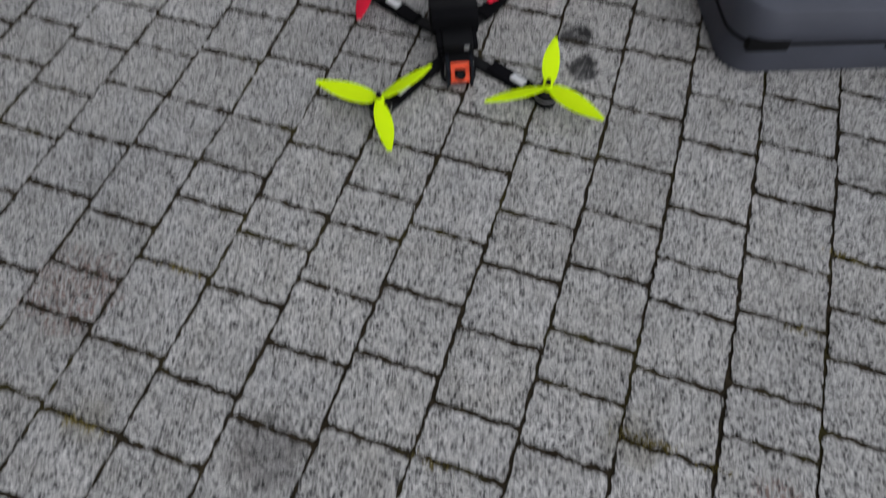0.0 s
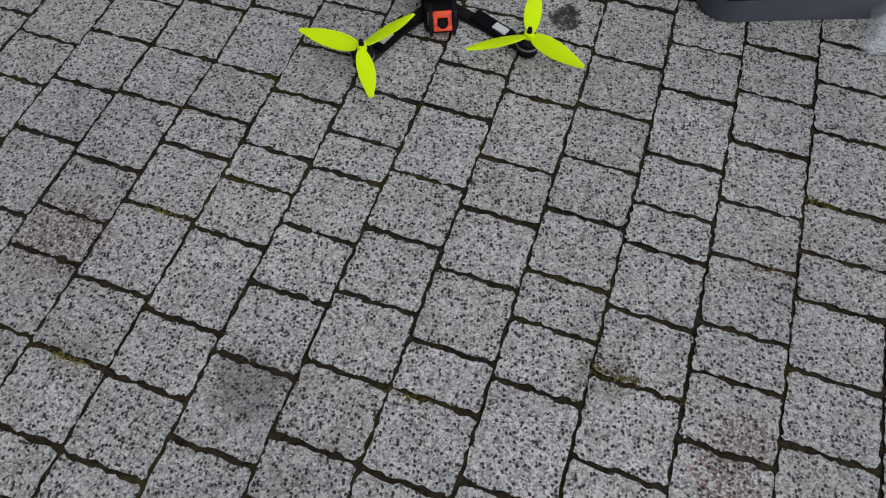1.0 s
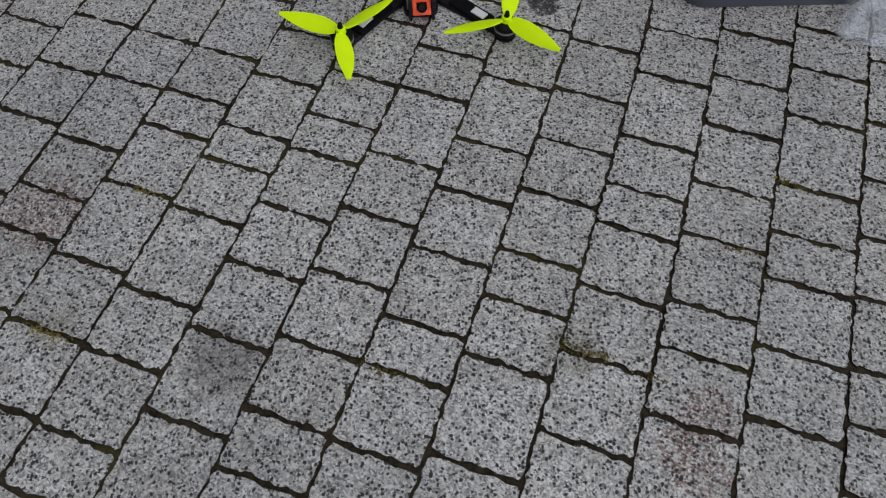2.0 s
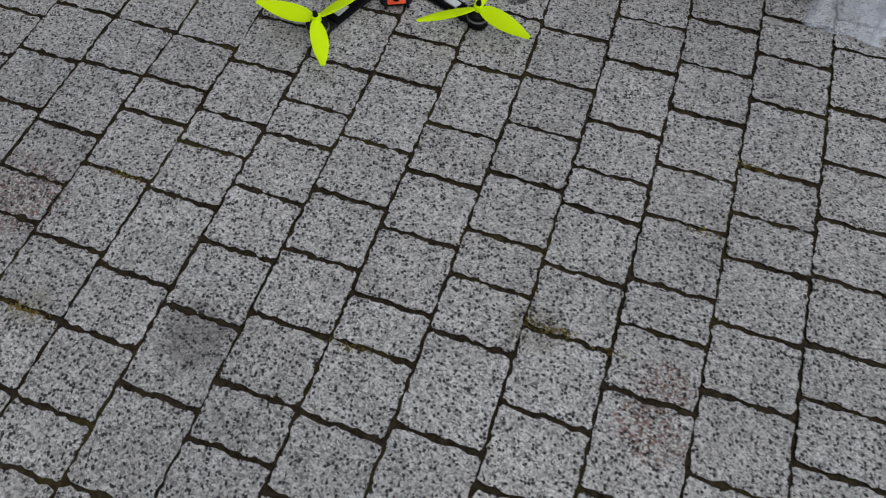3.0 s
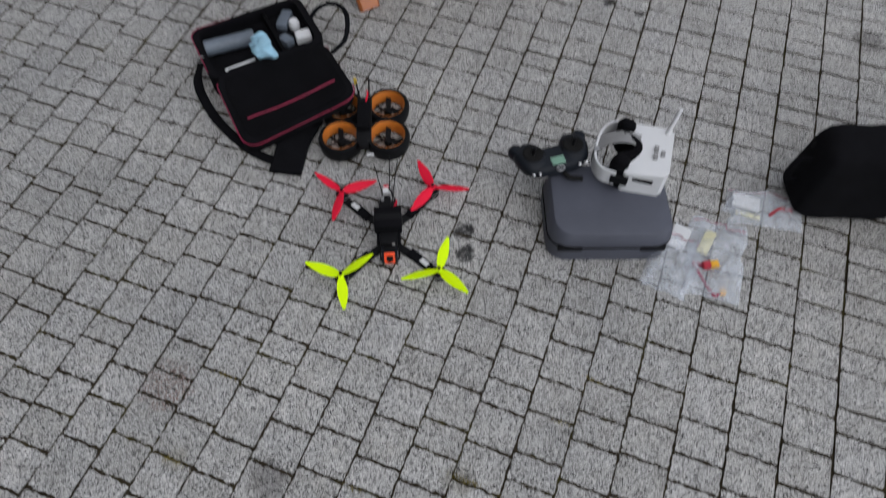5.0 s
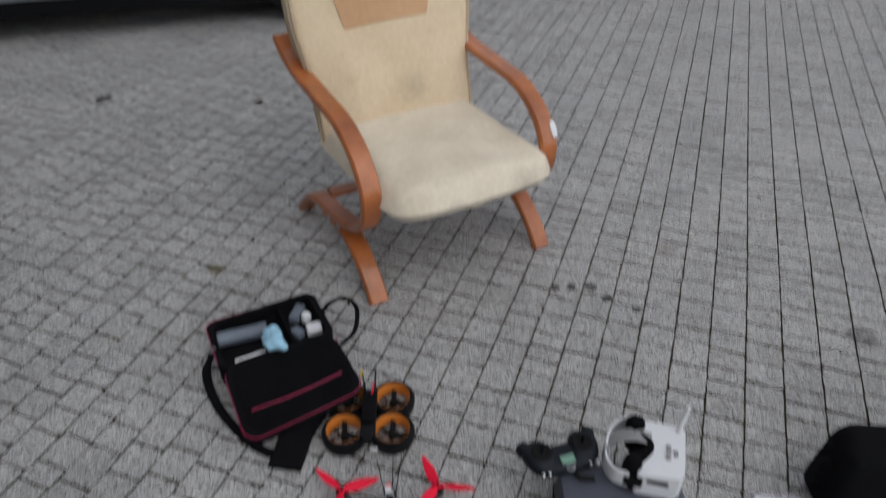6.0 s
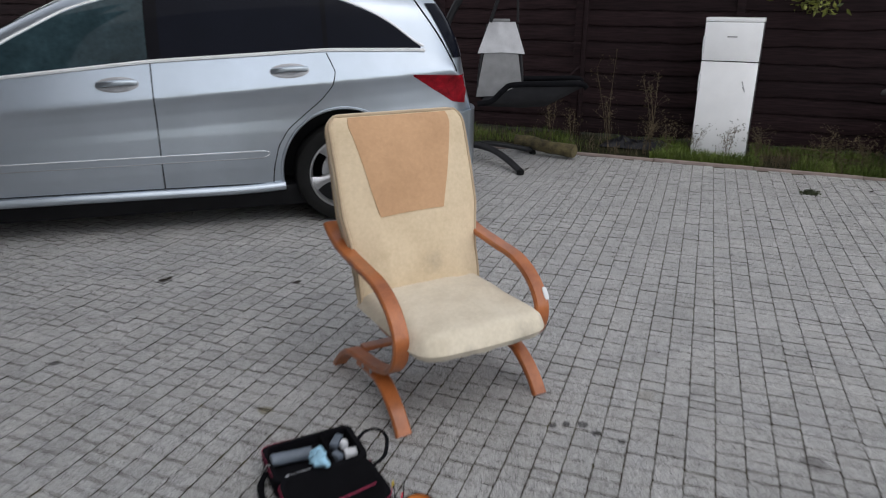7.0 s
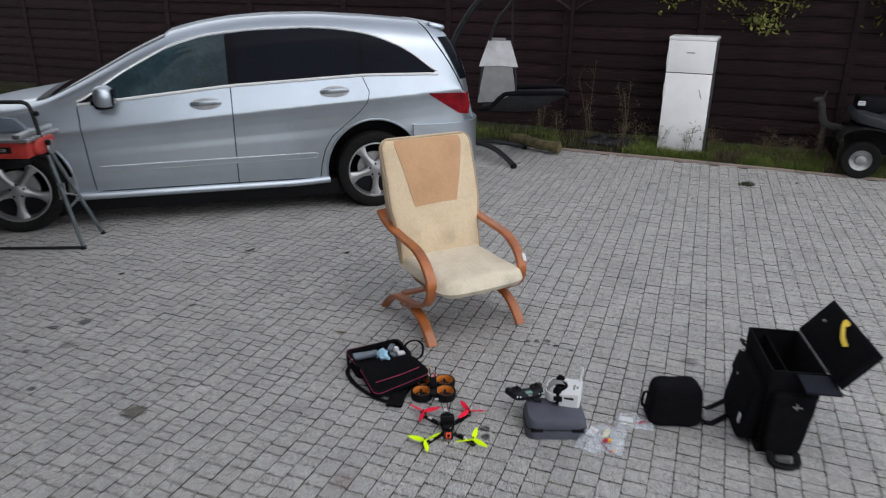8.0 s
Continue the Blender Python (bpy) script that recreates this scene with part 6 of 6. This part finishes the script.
for i, (s, d, h) in enumerate(((-1.60, 0.55, 1.25), (-1.55, 0.35, 0.60), (-1.10, 0.42, 0.95), (-1.15, 0.25, 0.40), (-0.90, 0.22, 0.44), (-0.62, 0.30, 0.35), (-0.28, 0.26, 0.42),
                               (0.02, 0.28, 0.42), (0.62, 0.32, 0.42), (0.78, 0.40, 0.34), (1.0, 0.25, 0.36), (1.25, 0.5, 0.45), (1.45, 0.3, 0.40), (-2.0, 0.4, 0.5), (-2.3, 0.6, 0.6))):
    stalk(kerb_frame(s, d), h, i + 3, "dry brown weed stalk growing by the fence")


def tuft(rng):
    a, r = rng.uniform(0, 6.283), abs(rng.normal(0, 0.032))
    return r * math.cos(a) * 1.5, r * math.sin(a)


blades("weed_tuft", 260, tuft, "small dark green weed tuft growing between pavers", surf("dark_weed_leaves", (0.022, 0.034, 0.012), 0.7, 0, 0.4, 30, 90, 0.0, tint=(0.045, 0.055, 0.022)), 0.038, 21, pose(2.835, 7.56, 0), 0.006)


MOSSY = ((0.228, 2.013, 0.020, 240), (0.004, 1.974, 0.012, 70), (-0.372, 1.993, 0.016, 120), (0.496, 2.253, 0.012, 80), (-0.314, 2.186, 0.014, 70), (0.417, 2.152, 0.012, 60), (0.305, 1.985, 0.010, 40))


def moss_clumps():
    rng = np.random.default_rng(31)
    verts, faces = [], []
    for x, y, r, n in MOSSY:
        for _ in range(n):
            c = Vector((x, y, 0)) + ACROSS * rng.normal(0, r) + ALONG * rng.normal(0, 0.0028)
            k, b = rng.uniform(0.0008, 0.0022), len(verts)
            z = rng.uniform(-0.004, 0.0005)
            verts += [(c.x + k, c.y, z), (c.x - 0.5 * k, c.y + 0.87 * k, z), (c.x - 0.5 * k, c.y - 0.87 * k, z), (c.x, c.y, z + k), (c.x, c.y, z - k)]
            faces += [(b, b + 1, b + 3), (b + 1, b + 2, b + 3), (b + 2, b, b + 3), (b + 1, b, b + 4), (b + 2, b + 1, b + 4), (b, b + 2, b + 4)]
    me = bpy.data.meshes.new("moss")
    me.from_pydata(verts, [], faces)
    me.materials.append(MOSS)
    return tagged(new("moss", me), "brown-green moss clumps in the paving joints", "moss", kind="stuff")


moss_clumps()


LOW_TIPS = ((-1.9, -1.05, 1.94), (-1.5, -1.15, 1.88), (-1.1, -1.20, 1.84), (-1.0, -1.05, 1.74), (-0.80, -1.1, 1.60), (-0.45, -1.1, 1.74), (0.75, -1.15, 1.82), (1.15, -1.3, 1.82))


def tree(m):
    t = thing("tree", m, "leafy tree behind the fence with overhanging branches", "tree")
    rng = random.Random(17)
    part("trunk", sweep(glide([(0, 0, -0.1), (0.05, 0.02, 1.2), (-0.05, 0.0, 2.4), (0.02, -0.05, 3.6)], 6), ring(0.11, 12), (1, 0, 0)), BARK, t)
    leaves = bmesh.new()
    for k in range(22):
        a = radians(-90 + rng.uniform(-115, 115))
        z0 = rng.uniform(2.0, 3.5)
        reach = rng.uniform(1.2, 2.7)
        z1 = z0 + rng.uniform(-0.35, 0.6)
        mid = Vector((math.cos(a) * reach * 0.5, math.sin(a) * reach * 0.5, (z0 + z1) / 2 + 0.3))
        tip = Vector((math.cos(a) * reach, math.sin(a) * reach, z1))
        if k < len(LOW_TIPS):
            tip = Vector(LOW_TIPS[k])
            mid = tip * 0.5 + Vector((0, 0, 1.75))
        line = glide([(0, 0, z0), mid, tip], 8)
        limb = part("limb", sweep(line, ring(0.018, 6), (0, 0, 1)), BARK, t)
        ends = line[6:]
        for _ in range(6):
            p = rng.choice(line[7:])
            q = p + Vector((rng.gauss(0, 0.22), rng.gauss(0, 0.22), rng.uniform(-0.30, 0.12)))
            part("twig", rod(p, q, 0.006, 0.003, 5), BARK, limb)
            ends += [q, p.lerp(q, 0.5), p.lerp(q, 0.8)]
        for p in ends:
            for _ in range(30):
                c = p + Vector((rng.gauss(0, 0.11), rng.gauss(0, 0.10), rng.gauss(0.01, 0.06)))
                if c.z < 1.44:
                    continue
                d = Vector((rng.gauss(0, 1), rng.gauss(0, 1), rng.gauss(-0.5, 0.7))).normalized() * rng.uniform(0.024, 0.046)
                e = d.cross(Vector((rng.gauss(0, 1), rng.gauss(0, 1), 1.0))).normalized() * d.length * 0.45
                n = d.cross(e).normalized() * d.length * 0.15
                vs = [leaves.verts.new(v) for v in (c - d, c - d * 0.2 + e + n, c + d, c - d * 0.2 - e + n)]
                leaves.faces.new((vs[0], vs[1], vs[2]))
                leaves.faces.new((vs[0], vs[2], vs[3]))
    tagged(part("crown", leaves, LEAF, t), kind="stuff")
    return t


tree(kerb_frame(1.10, 2.25, 0.07))


DEADLEAF = surf("dark_dead_leaf", (0.030, 0.024, 0.018), 0.8, 0, 0.35, 30, 120, 0.1, spec=0.2)
for i, (a, b, z0, z1) in enumerate((((0.45, 0.70), (0.80, 0.78), 0.14, 0.10), ((0.50, 0.62), (1.05, 0.66), 0.09, 0.05))):
    single("stick", rod((a[0], a[1], z0), (b[0], b[1], z1), 0.006, 0.004, 7), STRAW, kerb_frame(0, 0), "thin dry stick lying in the weeds", "stick", "sticks in the weeds")


def leaf_on_ground(x, y, r, turn):
    bm = sheet(lambda u, v: Vector(((u - 0.5) * r * 1.6, (v - 0.5) * r * (0.2 + math.sin(math.pi * min(1, max(0, u)))), 0.0035 + 0.010 * abs(v - 0.5) * 2 * r * 8 + 0.006 * u)), 6, 4)
    single("fallen_leaf", thicken(bm, 0.001), DEADLEAF, pose(x, y, 0, 0, 0, turn), "small dry brown leaf on the paving", "leaf", "fallen leaves")


for x, y, r, a in ((-1.871, 4.822, 0.05, 10), (-1.85, 4.86, 0.035, 80), (-1.068, 4.892, 0.045, 40), (-2.63, 4.23, 0.04, 60), (0.30, 8.2, 0.04, 20), (3.42, 7.7, 0.04, 50), (2.1, 6.9, 0.025, 15)):
    leaf_on_ground(x, y, r * 0.75, a)


# ---- the paving: three sizes of granite-faced pavers in rows ----
ROW = 0.1003
UNIT = {c: 0.055 + 0.005 * i for i, c in enumerate("abcdefghijklmn")}
LAID = {-10: (2.270, "ah"), -9: (2.145, "ngih"), -8: (2.001, "bifihi"), -7: (1.890, "fmhifc"), -6: (1.757, "fibflhjhg"), -5: (1.681, "bhhlibgnm"),
        -4: (1.673, "chfmfaihh"), -3: (1.678, "ljhghbf"), -2: (1.685, "ecghhhmf"), -1: (1.737, "ghbihfmmijn"), 0: (1.753, "hmechghimf"), 1: (1.812, "highbfmh"),
        2: (1.842, "mfbifihh"), 3: (1.893, "ighcemh"), 4: (1.940, "echghim"), 5: (1.976, "ghbfmmd"), 6: (2.021, "bhghihhfg")}
BEND_V = (-6.0, 2.4, 3.1, 4.0, 4.8, 5.6, 11.0)  # the rows turn a little as they run on
BEND_U = (-0.427, -0.427, -0.443, -0.462, -0.479, -0.497, -0.613)
BEND_W = (0.1012, 0.1012, 0.1028, 0.1032, 0.1024, 0.1020, 0.1020)


def row_line(k, v):
    """How far across the yard the joint left of row k runs, v metres along."""
    c = max(-12, min(10, k))
    return float(np.interp(v, BEND_V, BEND_U) + np.interp(v, BEND_V, BEND_W) * k + 0.00025 * (c * c + 2 * c * (k - c)))


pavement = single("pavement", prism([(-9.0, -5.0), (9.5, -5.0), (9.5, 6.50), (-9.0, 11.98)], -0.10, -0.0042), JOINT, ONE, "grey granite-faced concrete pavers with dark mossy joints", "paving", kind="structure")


def row_cuts(r, lo, hi):
    """Paver codes of one row from lo to hi: (start, code)."""
    rng = random.Random(r * 7 + 3)
    start, codes = LAID.get(r, (lo + rng.uniform(0, 0.08), ""))
    out, v = [], start
    for c in codes:
        out.append((v, c))
        v += UNIT[c]
    while v < hi:
        c = rng.choice("bbfhhhim")
        out.append((v, c))
        v += UNIT[c]
    v = start
    while v > lo:
        c = rng.choice("bbfhhhim")
        v -= UNIT[c]
        out.append((v, c))
    return out


def paver_mesh(length, seed):
    """One paver, middle at the origin, with a torn uneven outline."""
    rng = random.Random(seed)
    ph = rng.choice((0.8, 2.9, 5.0))
    hx, hy, k = ROW / 2 - 0.0009, length / 2 - 0.0019, 0.0035
    run = lambda a, b, n: [a + (b - a) * i / (n - 1) for i in range(n)]  # noqa: E731
    base = [(x, -hy) for x in run(-hx + k, hx - k, 17)] + [(hx, y) for y in run(-hy + k, hy - k, 12)]
    base += [(x, hy) for x in run(hx - k, -hx + k, 17)] + [(-hx, y) for y in run(hy - k, -hy + k, 12)]
    outer = []
    for i, (x, y) in enumerate(base):
        short = abs(abs(y) - hy) < 1e-6
        wave = 0.0011 * math.sin(x * 118 + ph) + 0.0009 * math.sin(x * 290 + 2.1 + ph)
        outer.append((x + rng.uniform(-0.0022, 0.0012) * (1 if x > 0 else -1), y + (wave + rng.uniform(-0.0020, 0.0008) * (1 if y > 0 else -1) if short else rng.uniform(-0.001, 0.001))))
    n = len(outer)
    verts = [(x * 0.989, y * 0.986, rng.uniform(-0.0008, 0.0)) for x, y in outer] + [(x * 1.004, y * 1.004, -0.015) for x, y in outer]
    faces = [tuple(range(n))] + [(i, n + i, n + (i + 1) % n, (i + 1) % n) for i in range(n)]
    me = bpy.data.meshes.new("paver")
    me.from_pydata(verts, [], faces)
    me.materials.append(GRANITE_PIECE)
    # Sides take the joint material: edge dirt with joint shade painted in.
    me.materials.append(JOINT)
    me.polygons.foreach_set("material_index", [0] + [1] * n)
    return me


paver_kinds = {}
field_v, field_f, field_m = [], [], []
lay = random.Random(99)
turn15 = Matrix.Rotation(-radians(YARD_TURN), 4, "Z")
kerb_line = lambda p: (p - KERB_AT).dot(KERB_OUT)  # noqa: E731
for r in range(-76, 80):
    for v, code in row_cuts(r, -5.4, 10.2):
        length = UNIT[code]
        vm = v + length / 2
        u, wide = (row_line(r, vm) + row_line(r + 1, vm)) / 2, row_line(r + 1, vm) - row_line(r, vm)
        skew = math.atan2(row_line(r, vm + 0.2) - row_line(r, vm - 0.2), 0.4)
        mid = ACROSS * u + ALONG * (v + length / 2)
        tilt, dz = (lay.uniform(-0.35, 0.35), lay.uniform(-0.35, 0.35)), lay.uniform(-0.0018, 0.0008)
        behind = kerb_line(mid)
        if behind > -0.02 or mid.y < -4.9 or mid.x < -8.8 or mid.x > 9.2:
            continue
        if -10 <= r <= 6 and 1.60 <= v + length / 2 <= 2.95:
            key = (code, lay.randint(0, 4))
            if key not in paver_kinds:
                paver_kinds[key] = paver_mesh(length, ord(code) * 7 + key[1])
            ob = new("paver", paver_kinds[key])
            ob.parent = pavement
            ob.matrix_basis = Matrix.Translation((mid.x, mid.y, dz)) @ turn15 @ pose(0, 0, 0, tilt[0], tilt[1], lay.uniform(-0.5, 0.5) - math.degrees(skew)) @ Matrix.Diagonal((wide / ROW, 1, 1, 1))
            continue
        hx, hy, b = wide / 2 - 0.0011, length / 2 - 0.0015, len(field_v)
        if -4.5 < mid.x < 6.0 and 0.6 < mid.y < 7.0:
            base = [(hx * i, -hy) for i in (-0.93, -0.3, 0.3, 0.93)] + [(hx, hy * i) for i in (-0.85, 0.0, 0.85)]
            base += [(-x, -y) for x, y in base]
        else:
            base = [(-hx, -hy), (hx, -hy), (hx, hy), (-hx, hy)]
        n = len(base)
        edge = [(x + lay.uniform(-0.0016, 0.0011), y + lay.uniform(-0.0022, 0.0016)) for x, y in base]
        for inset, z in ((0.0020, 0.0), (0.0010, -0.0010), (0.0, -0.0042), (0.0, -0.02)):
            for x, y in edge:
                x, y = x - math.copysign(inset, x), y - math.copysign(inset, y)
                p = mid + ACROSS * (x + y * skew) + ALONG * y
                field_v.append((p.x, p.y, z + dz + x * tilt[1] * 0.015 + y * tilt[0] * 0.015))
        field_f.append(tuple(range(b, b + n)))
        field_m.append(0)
        # Lower edge faces are darkened: dirt plus joint shade put into the colour.
        for o, darkened in ((0, 0), (n, 1), (2 * n, 1)):
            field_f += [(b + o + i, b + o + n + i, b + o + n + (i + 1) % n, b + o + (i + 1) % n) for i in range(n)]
            field_m += [darkened] * n
me = bpy.data.meshes.new("paver_field")
me.from_pydata(field_v, [], field_f)
me.materials.append(GRANITE_FIELD)
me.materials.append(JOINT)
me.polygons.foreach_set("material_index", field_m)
field = new("paver_field", me)
field.parent = pavement
tagged(field, kind="stuff")
